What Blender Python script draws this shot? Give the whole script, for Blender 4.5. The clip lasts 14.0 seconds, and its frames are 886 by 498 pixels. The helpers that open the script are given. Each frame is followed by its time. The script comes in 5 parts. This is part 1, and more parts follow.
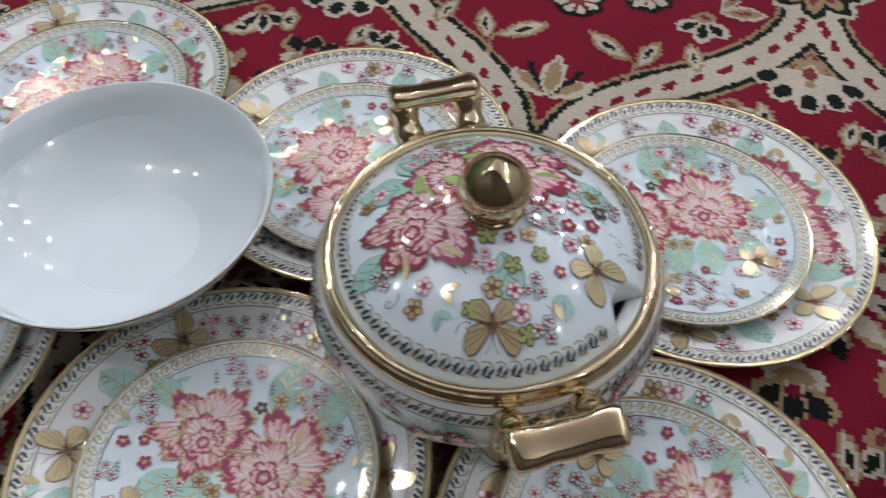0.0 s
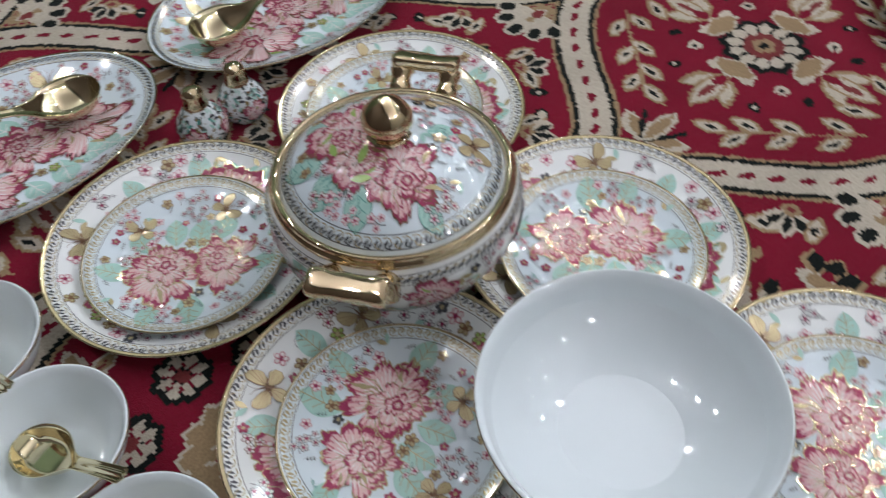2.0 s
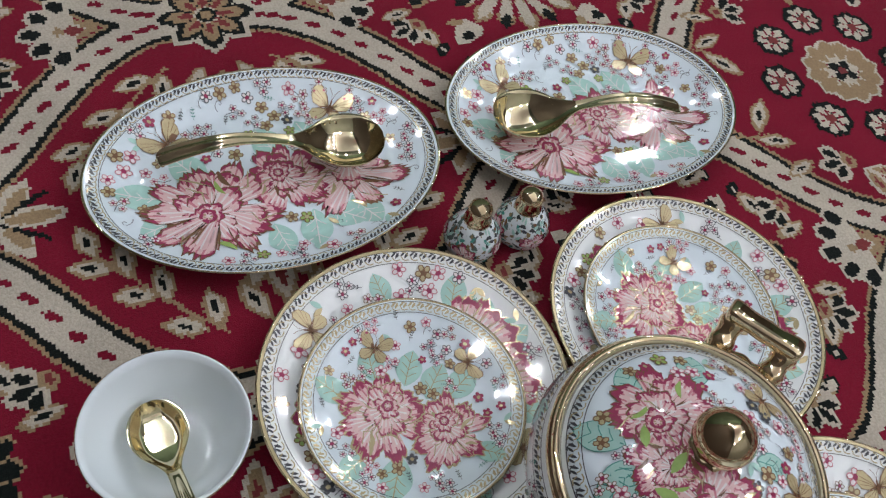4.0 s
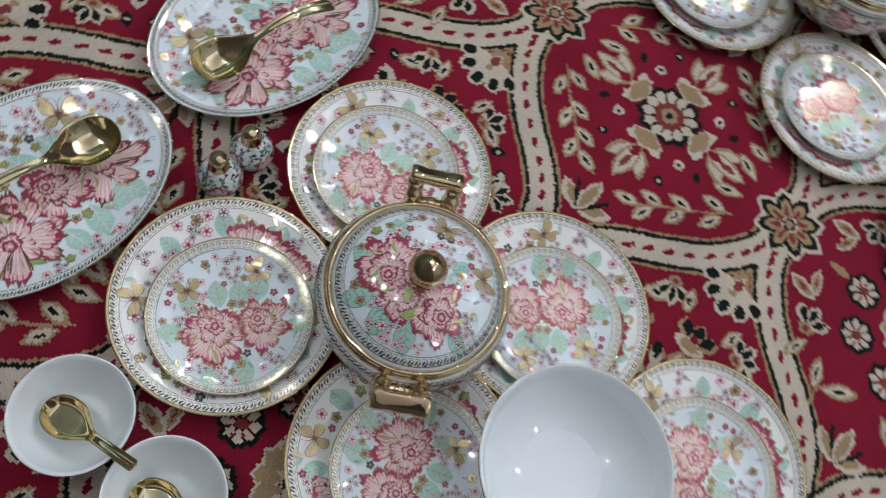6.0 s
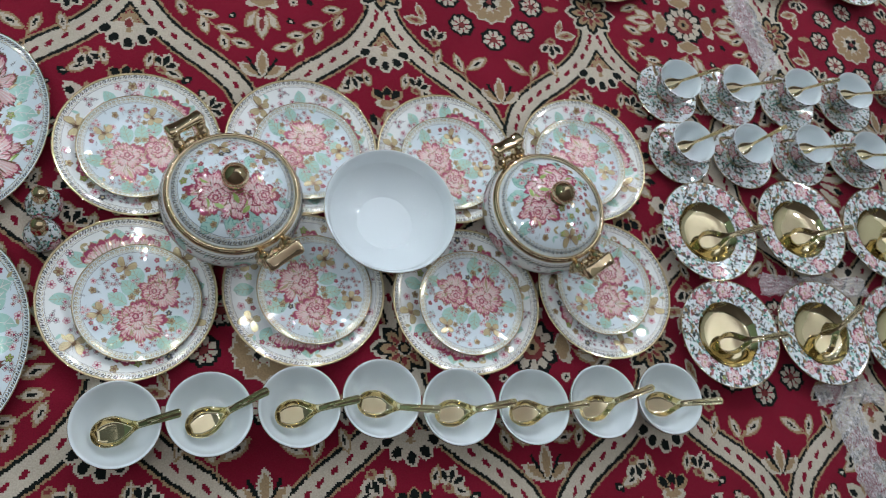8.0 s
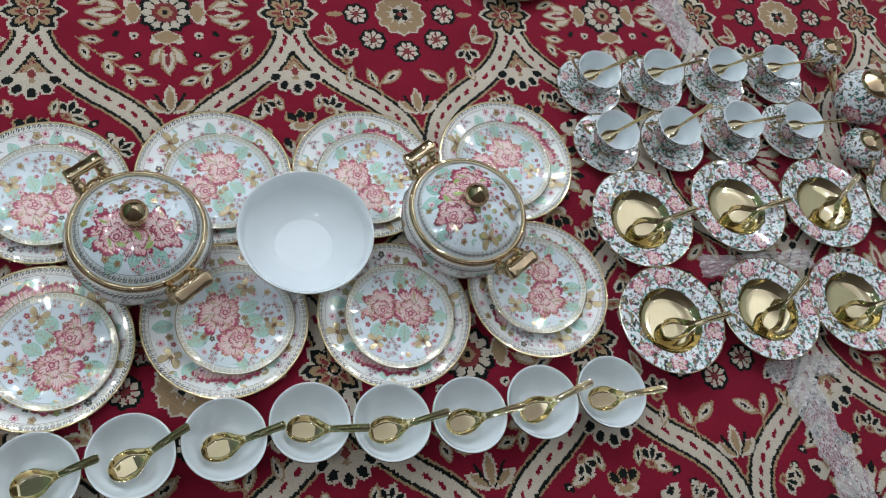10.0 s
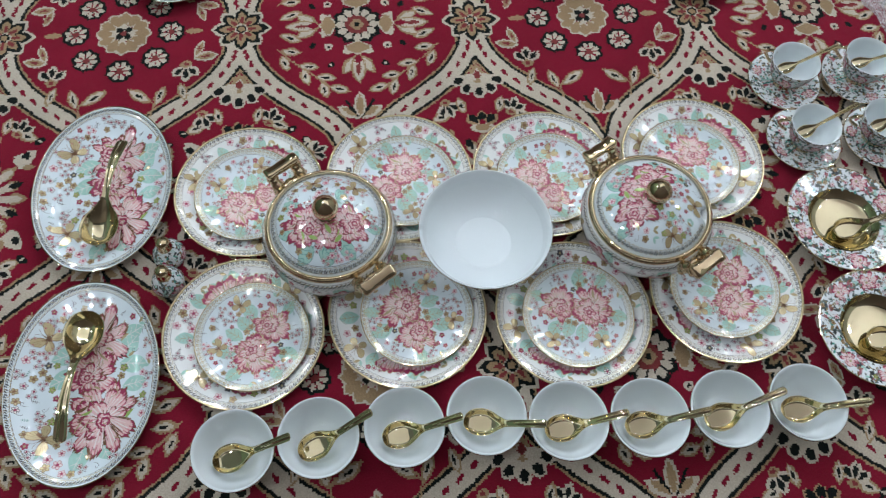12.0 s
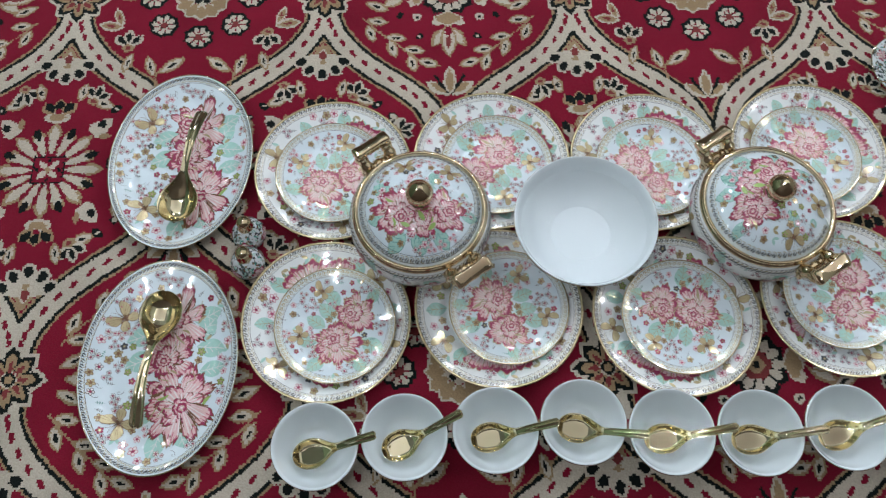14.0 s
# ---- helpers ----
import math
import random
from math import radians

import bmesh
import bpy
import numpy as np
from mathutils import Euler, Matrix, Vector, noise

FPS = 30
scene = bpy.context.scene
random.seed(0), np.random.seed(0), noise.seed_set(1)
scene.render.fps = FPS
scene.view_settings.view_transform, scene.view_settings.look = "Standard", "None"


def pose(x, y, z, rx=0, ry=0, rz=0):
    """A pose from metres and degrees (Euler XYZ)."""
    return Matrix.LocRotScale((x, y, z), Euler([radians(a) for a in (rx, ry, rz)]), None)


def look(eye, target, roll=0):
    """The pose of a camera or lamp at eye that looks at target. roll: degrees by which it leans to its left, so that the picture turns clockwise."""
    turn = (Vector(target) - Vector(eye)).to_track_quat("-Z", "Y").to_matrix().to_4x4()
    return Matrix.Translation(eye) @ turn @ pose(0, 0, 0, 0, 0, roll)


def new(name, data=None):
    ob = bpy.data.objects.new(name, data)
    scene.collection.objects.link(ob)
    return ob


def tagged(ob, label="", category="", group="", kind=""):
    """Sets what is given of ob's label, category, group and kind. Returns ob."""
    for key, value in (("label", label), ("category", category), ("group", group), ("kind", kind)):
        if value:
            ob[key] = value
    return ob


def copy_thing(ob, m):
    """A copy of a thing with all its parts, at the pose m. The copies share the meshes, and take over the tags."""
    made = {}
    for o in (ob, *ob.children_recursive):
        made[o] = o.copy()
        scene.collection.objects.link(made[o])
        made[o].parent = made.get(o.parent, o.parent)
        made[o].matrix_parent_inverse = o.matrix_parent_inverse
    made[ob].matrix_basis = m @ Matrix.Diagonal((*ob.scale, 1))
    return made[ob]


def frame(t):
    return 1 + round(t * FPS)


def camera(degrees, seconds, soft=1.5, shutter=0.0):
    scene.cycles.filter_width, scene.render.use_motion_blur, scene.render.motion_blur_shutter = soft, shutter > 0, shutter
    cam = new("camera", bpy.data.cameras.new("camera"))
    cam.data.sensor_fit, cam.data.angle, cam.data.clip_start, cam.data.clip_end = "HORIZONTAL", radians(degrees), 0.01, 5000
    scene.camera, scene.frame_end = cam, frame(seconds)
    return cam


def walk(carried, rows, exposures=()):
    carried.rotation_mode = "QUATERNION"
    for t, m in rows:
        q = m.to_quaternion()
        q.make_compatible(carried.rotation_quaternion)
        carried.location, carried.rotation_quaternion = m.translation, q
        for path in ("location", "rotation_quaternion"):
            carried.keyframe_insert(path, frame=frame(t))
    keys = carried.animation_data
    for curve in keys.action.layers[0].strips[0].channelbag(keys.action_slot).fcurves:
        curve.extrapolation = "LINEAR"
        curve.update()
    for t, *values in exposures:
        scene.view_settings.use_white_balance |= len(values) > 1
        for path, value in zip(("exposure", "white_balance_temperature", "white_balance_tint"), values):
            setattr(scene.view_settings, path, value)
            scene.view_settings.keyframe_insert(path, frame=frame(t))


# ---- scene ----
cam = camera(56.6, 14.0, 1.2, 0.25)
PATH = [
    (0, (1.236, -0.82, 0.523), (0.9, 0.335, -1.075), 0.8),
    (0.3, (1.192, -0.842, 0.535), (0.732, 0.312, -1.033), -1.0),
    (0.6, (1.12, -0.877, 0.588), (0.593, 0.286, -0.952), 0.3),
    (0.8, (1.096, -0.897, 0.602), (0.507, 0.276, -0.907), -0.3),
    (1, (1.09, -0.899, 0.606), (0.438, 0.245, -0.899), -1.7),
    (1.5, (1.1, -0.89, 0.592), (0.273, 0.132, -0.915), -4.1),
    (2, (1.04, -0.812, 0.614), (0.082, 0.017, -0.933), -2.8),
    (2.3, (0.973, -0.805, 0.711), (-0.035, -0.112, -0.871), -1.1),
    (2.5, (0.915, -0.816, 0.749), (-0.114, -0.196, -0.85), 1.2),
    (2.7, (0.822, -0.837, 0.73), (-0.208, -0.273, -0.888), 3.8),
    (4.8, (0.727, -0.825, 0.659), (-0.103, -0.101, -1.01), 24.3),
    (5, (0.802, -0.828, 0.694), (0.022, -0.048, -0.974), 25.7),
    (5.5, (0.781, -0.853, 0.727), (0.238, 0.028, -0.984), 28.1),
    (6, (0.742, -0.846, 0.963), (0.504, -0.03, -0.847), 29.4),
    (6.3, (0.759, -0.836, 1.052), (0.669, -0.03, -0.776), 29.0),
    (6.5, (0.754, -0.865, 1.09), (0.767, -0.056, -0.739), 30.0),
    (7, (0.716, -0.996, 1.235), (0.931, -0.241, -0.604), 29.2),
    (7.5, (0.602, -1.073, 1.298), (1.074, -0.344, -0.504), 36.2),
    (8, (0.588, -1.082, 1.32), (1.167, -0.376, -0.46), 37.6),
    (8.2, (0.599, -1.095, 1.315), (1.202, -0.373, -0.45), 36.4),
    (10.3, (0.759, -1.12, 1.335), (1.274, -0.333, -0.43), 25.6),
    (10.5, (0.772, -1.142, 1.322), (1.212, -0.324, -0.449), 21.3),
    (11, (0.794, -1.157, 1.312), (1.086, -0.321, -0.481), 13.4),
    (11.5, (0.769, -1.159, 1.321), (0.962, -0.31, -0.479), 7.7),
    (12, (0.744, -1.149, 1.321), (0.869, -0.289, -0.481), 4.2),
    (12.5, (0.756, -1.15, 1.291), (0.791, -0.265, -0.502), -0.5),
    (13, (0.727, -1.139, 1.295), (0.756, -0.283, -0.513), -0.2),
    (13.5, (0.715, -1.12, 1.275), (0.744, -0.316, -0.556), 0.4),
    (14, (0.661, -1.075, 1.256), (0.688, -0.283, -0.581), 0.7),
]
walk(cam, [(t, look(eye, target, roll)) for t, eye, target, roll in PATH], [(0.0, 0.0, 6750, 15), (2.7, 0.0, 6750, 15), (6.0, -0.08, 6750, 15), (6.8, -0.08, 6700, 14), (8.0, 0.0, 6500, 10), (10.3, 0.08, 6500, 10), (14.0, 0.08, 6500, 10)])

LED_POWER = 560.0
LAMP_W = 0.06
LAMPS = [(x, y) for x in (-1.6, -0.7, 0.2, 1.1, 2.0, 2.9, 3.8) for y in (-1.3, 0.2, 1.7, 3.2) if x < -1 or x > 3 or abs(y - 0.2) > 0.1 and (x < 1 or y > 1)]

# ---- world and lamps ----
world = bpy.data.worlds.new("world")
scene.world = world
world.use_nodes = True
world.node_tree.nodes["Background"].inputs[0].default_value = (0.75, 0.85, 1.0, 1)
world.node_tree.nodes["Background"].inputs[1].default_value = 0.0
scene.view_settings.exposure = 0.0


# ---- materials ----
def plain(name, color, rough=0.5, metal=0.0, coat=0.0, vary=0.12, scale=40.0, bump=0.0, bump_scale=300.0, spec=0.5):
    m = bpy.data.materials.new(name)
    m.use_nodes = True
    nt = m.node_tree
    b = nt.nodes["Principled BSDF"]
    b.inputs["Roughness"].default_value = rough
    b.inputs["Metallic"].default_value = metal
    b.inputs["Coat Weight"].default_value = coat
    b.inputs["Coat Roughness"].default_value = 0.04
    b.inputs["Specular IOR Level"].default_value = spec
    tc = nt.nodes.new("ShaderNodeTexCoord")
    n1 = nt.nodes.new("ShaderNodeTexNoise")
    n1.inputs["Scale"].default_value = scale
    n1.inputs["Detail"].default_value = 6
    nt.links.new(tc.outputs["Object"], n1.inputs["Vector"])
    mix = nt.nodes.new("ShaderNodeMix")
    mix.data_type = "RGBA"
    mix.inputs["A"].default_value = (*[c * (1 - vary) for c in color], 1)
    mix.inputs["B"].default_value = (*[min(1, c * (1 + vary)) for c in color], 1)
    nt.links.new(n1.outputs["Fac"], mix.inputs["Factor"])
    nt.links.new(mix.outputs["Result"], b.inputs["Base Color"])
    if bump:
        n2 = nt.nodes.new("ShaderNodeTexNoise")
        n2.inputs["Scale"].default_value = bump_scale
        n2.inputs["Detail"].default_value = 3
        nt.links.new(tc.outputs["Object"], n2.inputs["Vector"])
        bp = nt.nodes.new("ShaderNodeBump")
        bp.inputs["Strength"].default_value = bump
        bp.inputs["Distance"].default_value = 0.002
        nt.links.new(n2.outputs["Fac"], bp.inputs["Height"])
        nt.links.new(bp.outputs["Normal"], b.inputs["Normal"])
    return m


def wool(name, color):
    m = plain(name, color, 0.95, vary=0.3, scale=9.0, bump=0.9, bump_scale=900.0, spec=0.03)
    nt = m.node_tree
    b = nt.nodes["Principled BSDF"]
    b.inputs["Sheen Weight"].default_value = 0.04
    tc = [n for n in nt.nodes if n.type == "TEX_COORD"][0]
    fine = nt.nodes.new("ShaderNodeTexNoise")
    fine.inputs["Scale"].default_value = 420.0
    fine.inputs["Detail"].default_value = 4
    nt.links.new(tc.outputs["Object"], fine.inputs["Vector"])
    ramp = nt.nodes.new("ShaderNodeMapRange")
    ramp.inputs["To Min"].default_value = 0.62
    ramp.inputs["To Max"].default_value = 1.36
    nt.links.new(fine.outputs["Fac"], ramp.inputs["Value"])
    mul = nt.nodes.new("ShaderNodeMix")
    mul.data_type, mul.blend_type = "RGBA", "MULTIPLY"
    mul.inputs["Factor"].default_value = 1
    old = b.inputs["Base Color"].links[0].from_socket
    nt.links.new(old, mul.inputs["A"])
    nt.links.new(ramp.outputs["Result"], mul.inputs["B"])
    nt.links.new(mul.outputs["Result"], b.inputs["Base Color"])
    return m


RED = wool("carpet_red", (0.195, 0.0100, 0.0260))
CREAM = wool("carpet_cream", (0.49, 0.445, 0.36))
DARK = wool("carpet_dark", (0.008, 0.011, 0.010))
TAN = wool("carpet_tan", (0.31, 0.220, 0.125))
RUST = wool("carpet_rust", (0.20, 0.040, 0.040))
WOOLS = [CREAM, DARK, TAN, RUST, RED]
W_CREAM, W_DARK, W_TAN, W_RUST, W_RED = range(5)

CHINA_BLUE = plain("bluish_porcelain", (0.66, 0.765, 0.81), 0.07, coat=0.6, vary=0.03, scale=12)
CHINA = plain("white_porcelain", (0.77, 0.81, 0.80), 0.08, coat=0.6, vary=0.02, scale=12)
CHINA_PLAIN = plain("plain_porcelain", (0.655, 0.73, 0.75), 0.05, coat=0.3, vary=0.02, scale=12)
GOLD = plain("gilded_glaze", (0.72, 0.585, 0.385), 0.05, metal=1.0, vary=0.06, scale=60, bump=0.06, bump_scale=65)
SPOON_GOLD = plain("polished_gold", (0.77, 0.69, 0.46), 0.05, metal=1.0, vary=0.05, scale=40)
GILT_LINE = plain("gilt_print", (0.66, 0.565, 0.33), 0.16, metal=0.45, vary=0.2, scale=300)
ROSE = plain("print_rose", (0.30, 0.042, 0.098), 0.06, coat=0.5, vary=0.25, scale=250)
PINK = plain("print_pink", (0.53, 0.195, 0.24), 0.06, coat=0.5, vary=0.2, scale=250)
PALE = plain("print_pale_pink", (0.70, 0.48, 0.48), 0.06, coat=0.5, vary=0.1, scale=250)
TEAL = plain("print_teal", (0.36, 0.59, 0.53), 0.06, coat=0.5, vary=0.15, scale=120)
TEAL_DARK = plain("print_dark_teal", (0.07, 0.27, 0.23), 0.06, coat=0.5, vary=0.2, scale=120)
GREY = plain("print_grey", (0.065, 0.070, 0.080), 0.15, coat=0.5, vary=0.2, scale=300)
BROWN = plain("print_brown", (0.17, 0.09, 0.05), 0.15, coat=0.5, vary=0.3, scale=300)
WHITE = plain("print_white", (0.74, 0.70, 0.70), 0.06, coat=0.5, vary=0.05, scale=300)
GREEN = plain("print_green", (0.28, 0.42, 0.12), 0.15, coat=0.5, vary=0.2, scale=300)
INKS = [ROSE, PINK, PALE, TEAL, TEAL_DARK, GREY, BROWN, GREEN, GILT_LINE, WHITE]
I_ROSE, I_PINK, I_PALE, I_TEAL, I_DTEAL, I_GREY, I_BROWN, I_GREEN, I_GOLD, I_WHITE = range(10)
DENSE = plain("dense_floral_glaze", (0.68, 0.75, 0.77), 0.07, coat=0.4, vary=0.03)
_t = DENSE.node_tree
_out = _t.nodes["Principled BSDF"].inputs["Base Color"]
_tc = [n for n in _t.nodes if n.type == "TEX_COORD"][0]
_last = _out.links[0].from_socket
for _scale, _lo, _hi, _col in ((95.0, 0.56, 0.59, (0.10, 0.14, 0.13)), (60.0, 0.62, 0.65, (0.34, 0.12, 0.14)), (150.0, 0.59, 0.61, (0.24, 0.18, 0.09)), (120.0, 0.60, 0.62, (0.04, 0.05, 0.05))):
    _n = _t.nodes.new("ShaderNodeTexNoise")
    _n.inputs["Scale"].default_value = _scale
    _n.inputs["Detail"].default_value = 3
    _off = _t.nodes.new("ShaderNodeVectorMath")
    _off.inputs[1].default_value = (_scale, 2.0 * _scale, 0.3)
    _t.links.new(_tc.outputs["Object"], _off.inputs[0])
    _t.links.new(_off.outputs["Vector"], _n.inputs["Vector"])
    _r = _t.nodes.new("ShaderNodeMapRange")
    _r.inputs["From Min"].default_value, _r.inputs["From Max"].default_value = _lo, _hi
    _t.links.new(_n.outputs["Fac"], _r.inputs["Value"])
    _m = _t.nodes.new("ShaderNodeMix")
    _m.data_type = "RGBA"
    _m.inputs["B"].default_value = (*_col, 1)
    _t.links.new(_r.outputs["Result"], _m.inputs["Factor"])
    _t.links.new(_last, _m.inputs["A"])
    _last = _m.outputs["Result"]
_t.links.new(_last, _out)
# Green of an unseen wall, added for green tints mirrored in the gold.
GREEN_WALL = plain("reflected_green_wall", (0.05, 0.085, 0.05), 0.8, vary=0.06, scale=3, bump=0.1)
FILM = plain("clear_film", (0.85, 0.87, 0.88), 0.12, vary=0.05, scale=30, bump=0.6, bump_scale=45)
CARD = plain("cardboard", (0.50, 0.38, 0.24), 0.85, vary=0.12, scale=60, bump=0.2)
# Unseen walls and ceiling: tones picked for reflections in gold and weaker fill.
WALL = plain("reflected_dark_wall", (0.045, 0.033, 0.025), 0.8, vary=0.05, scale=3, bump=0.1)
EAST_WALL = plain("reflected_pale_wall", (0.22, 0.23, 0.20), 0.85, vary=0.05, scale=3, bump=0.1)
DARK_CEIL = plain("reflected_dark_ceiling", (0.05, 0.06, 0.05), 0.9, vary=0.05, scale=3, bump=0.1)
CEIL = plain("ceiling_paint", (0.56, 0.56, 0.55), 0.9, vary=0.03, scale=3, bump=0.1)

_b = FILM.node_tree.nodes["Principled BSDF"]
_n = FILM.node_tree.nodes.new("ShaderNodeTexNoise")
_n.inputs["Scale"].default_value = 38.0
_r = FILM.node_tree.nodes.new("ShaderNodeMapRange")
_r.inputs["From Min"].default_value, _r.inputs["From Max"].default_value = 0.4, 0.72
_r.inputs["To Min"].default_value, _r.inputs["To Max"].default_value = 0.16, 0.80
FILM.node_tree.links.new(_n.outputs["Fac"], _r.inputs["Value"])
FILM.node_tree.links.new(_r.outputs["Result"], _b.inputs["Alpha"])


def glow(name, color, strength):
    m = bpy.data.materials.new(name)
    m.use_nodes = True
    nt = m.node_tree
    nt.nodes.remove(nt.nodes["Principled BSDF"])
    e = nt.nodes.new("ShaderNodeEmission")
    e.inputs[0].default_value = (*color, 1)
    e.inputs[1].default_value = strength
    nt.links.new(e.outputs[0], nt.nodes["Material Output"].inputs[0])
    return m


LED = glow("led_light", (0.88, 0.925, 1.025), LED_POWER)


# ---- mesh helpers ----
def solid(name, verts, faces, mats, parent=None, label="", index=None, smooth=True):
    me = bpy.data.meshes.new(name)
    me.from_pydata(verts, [], faces)
    for m in mats if isinstance(mats, (list, tuple)) else [mats]:
        me.materials.append(m)
    if index is not None:
        me.polygons.foreach_set("material_index", index)
    if smooth:
        me.polygons.foreach_set("use_smooth", [True] * len(me.polygons))
    me.update()
    ob = new(name, me)
    if parent is not None:
        ob.parent = parent
    if label:
        tagged(ob, label)
    return ob


def spin(profile, n=72, oval=1.0, notch=None):
    """A turned shape from (radius, height) points; oval squeezes y; notch is (angle, half width, depth) cut in the edge."""
    verts, faces = [], []
    big = max(r for r, z in profile)
    for r, z in profile:
        for k in range(n):
            a = 2 * math.pi * k / n
            q = r
            if notch:
                d = abs((a - notch[0] + math.pi) % (2 * math.pi) - math.pi)
                if d < notch[1]:
                    q = min(r, big - notch[2] * math.sqrt(1 - (d / notch[1]) ** 2))
            verts.append((q * math.cos(a), q * math.sin(a) * oval, z))
    for i in range(len(profile) - 1):
        for k in range(n):
            k2 = (k + 1) % n
            a, b, c, d = i * n + k, i * n + k2, (i + 1) * n + k2, (i + 1) * n + k
            if profile[i][0] < 1e-6:
                faces.append((k + i * n, c, d))
            elif profile[i + 1][0] < 1e-6:
                faces.append((a, b, c))
            else:
                faces.append((a, b, c, d))
    return verts, faces


def ring_tube(R, z, r, n=72, m=8, oval=1.0):
    prof = [(R + r * math.cos(2 * math.pi * k / m), z + r * math.sin(2 * math.pi * k / m)) for k in range(m + 1)]
    return spin(prof, n, oval)


def tube(points, radii, m=10):
    """A bent rod through points with elliptic sections (a, b)."""
    verts, faces = [], []
    pts = [Vector(p) for p in points]
    up = Vector((0, 0, 1))
    for i, p in enumerate(pts):
        d = (pts[min(i + 1, len(pts) - 1)] - pts[max(i - 1, 0)]).normalized()
        side = d.cross(up)
        side = side.normalized() if side.length > 1e-3 else Vector((0, 1, 0))
        other = side.cross(d)
        a, b = radii[i]
        for k in range(m):
            t = 2 * math.pi * k / m
            verts.append(tuple(p + side * a * math.cos(t) + other * b * math.sin(t)))
    for i in range(len(pts) - 1):
        for k in range(m):
            k2 = (k + 1) % m
            faces.append((i * m + k, i * m + k2, (i + 1) * m + k2, (i + 1) * m + k))
    faces.append(tuple(range(m - 1, -1, -1)))
    faces.append(tuple(range((len(pts) - 1) * m, len(pts) * m)))
    return verts, faces


def smooth_step(t):
    t = max(0.0, min(1.0, t))
    return t * t * (3 - 2 * t)


class Print:
    """Flat figures laid on a surface, piece by piece, each with its ink and its layer."""

    def __init__(self, seed=1):
        self.v, self.f, self.m = [], [], []
        self.rng = random.Random(seed)

    def pt(self, T, x, y, layer):
        X = T[0] * x - T[1] * y + T[2]
        Y = T[1] * x * T[4] + T[0] * y * T[4] + T[3]
        self.v.append((X, Y, layer))
        return len(self.v) - 1

    def face(self, ids, ink):
        self.f.append(tuple(ids))
        self.m.append(ink)

    def blob(self, T, x, y, rx, ry, ang, ink, layer, n=12, rag=0.0, teeth=5, rings=1):
        c, s = math.cos(ang), math.sin(ang)
        mid = self.pt(T, x, y, layer)
        last = None
        for q in range(1, rings + 1):
            ids = []
            for k in range(n):
                a = 2 * math.pi * k / n
                r = (1 + rag * math.cos(teeth * a)) * q / rings
                u, w = rx * r * math.cos(a), ry * r * math.sin(a)
                ids.append(self.pt(T, x + u * c - w * s, y + u * s + w * c, layer))
            for k in range(n):
                k2 = (k + 1) % n
                self.face((mid, ids[k], ids[k2]) if last is None else (last[k], ids[k], ids[k2], last[k2]), ink)
            last = ids
        return mid, last

    def lens(self, T, x, y, length, width, ang, ink, layer, n=5, fat=0.5, bend=0.0):
        """A leaf from its base at x, y."""
        c, s = math.cos(ang), math.sin(ang)
        rows = []
        for k in range(n + 1):
            u = k / n
            w = width * 0.5 * math.sin(math.pi * u ** (math.log(0.5) / math.log(fat))) ** 0.8 if 0 < u < 1 else 0
            row = []
            for e in (-1, 0, 1) if w else (0,):
                px, py = u * length, e * w + bend * length * math.sin(math.pi * u)
                row.append(self.pt(T, x + px * c - py * s, y + px * s + py * c, layer))
            rows.append(row)
        for a, b in zip(rows, rows[1:]):
            if len(a) == 1:
                self.face((a[0], b[0], b[1]), ink), self.face((a[0], b[1], b[2]), ink)
            elif len(b) == 1:
                self.face((a[0], b[0], a[1]), ink), self.face((a[1], b[0], a[2]), ink)
            else:
                self.face((a[0], b[0], b[1], a[1]), ink), self.face((a[1], b[1], b[2], a[2]), ink)

    def stroke(self, T, pts, width, ink, layer, taper=False, root=None):
        ids = []
        n = len(pts)
        for i, (x, y) in enumerate(pts):
            x0, y0 = pts[max(i - 1, 0)]
            x1, y1 = pts[min(i + 1, n - 1)]
            d = math.hypot(x1 - x0, y1 - y0) or 1
            w = width * 0.5 * (math.sin(math.pi * (i + 0.4) / (n - 0.2)) if taper else 1)
            nx, ny = -(y1 - y0) / d * w, (x1 - x0) / d * w
            ids.append((self.pt(T, x + nx, y + ny, layer), self.pt(T, x - nx, y - ny, layer)))
        for a, b in zip(ids, ids[1:]):
            self.face((a[0], a[1], b[1], b[0]), ink)
        if root is not None:
            self.face((root, ids[0][0], ids[0][1]), ink)

    def put(self, name, surface, inks, parent, label="", step=0.00022, kind=""):
        verts = [surface(x, y, 0.00035 + step * l) for x, y, l in self.v]
        ob = solid(name, verts, self.f, inks, parent, label, self.m)
        if kind:
            tagged(ob, kind=kind)
        return ob


def figures(name, surface, parent, draws, label=""):
    """Each painted figure as a part of its own."""
    for k, draw in enumerate(draws):
        p = Print(seed=100 + k)
        draw(p)
        p.put(name, surface, INKS, parent, label)


def T2(x=0.0, y=0.0, s=1.0, ang=0.0, flip=1):
    """Place, size and turn of a figure."""
    return (s * math.cos(ang), s * math.sin(ang), x, y, flip)


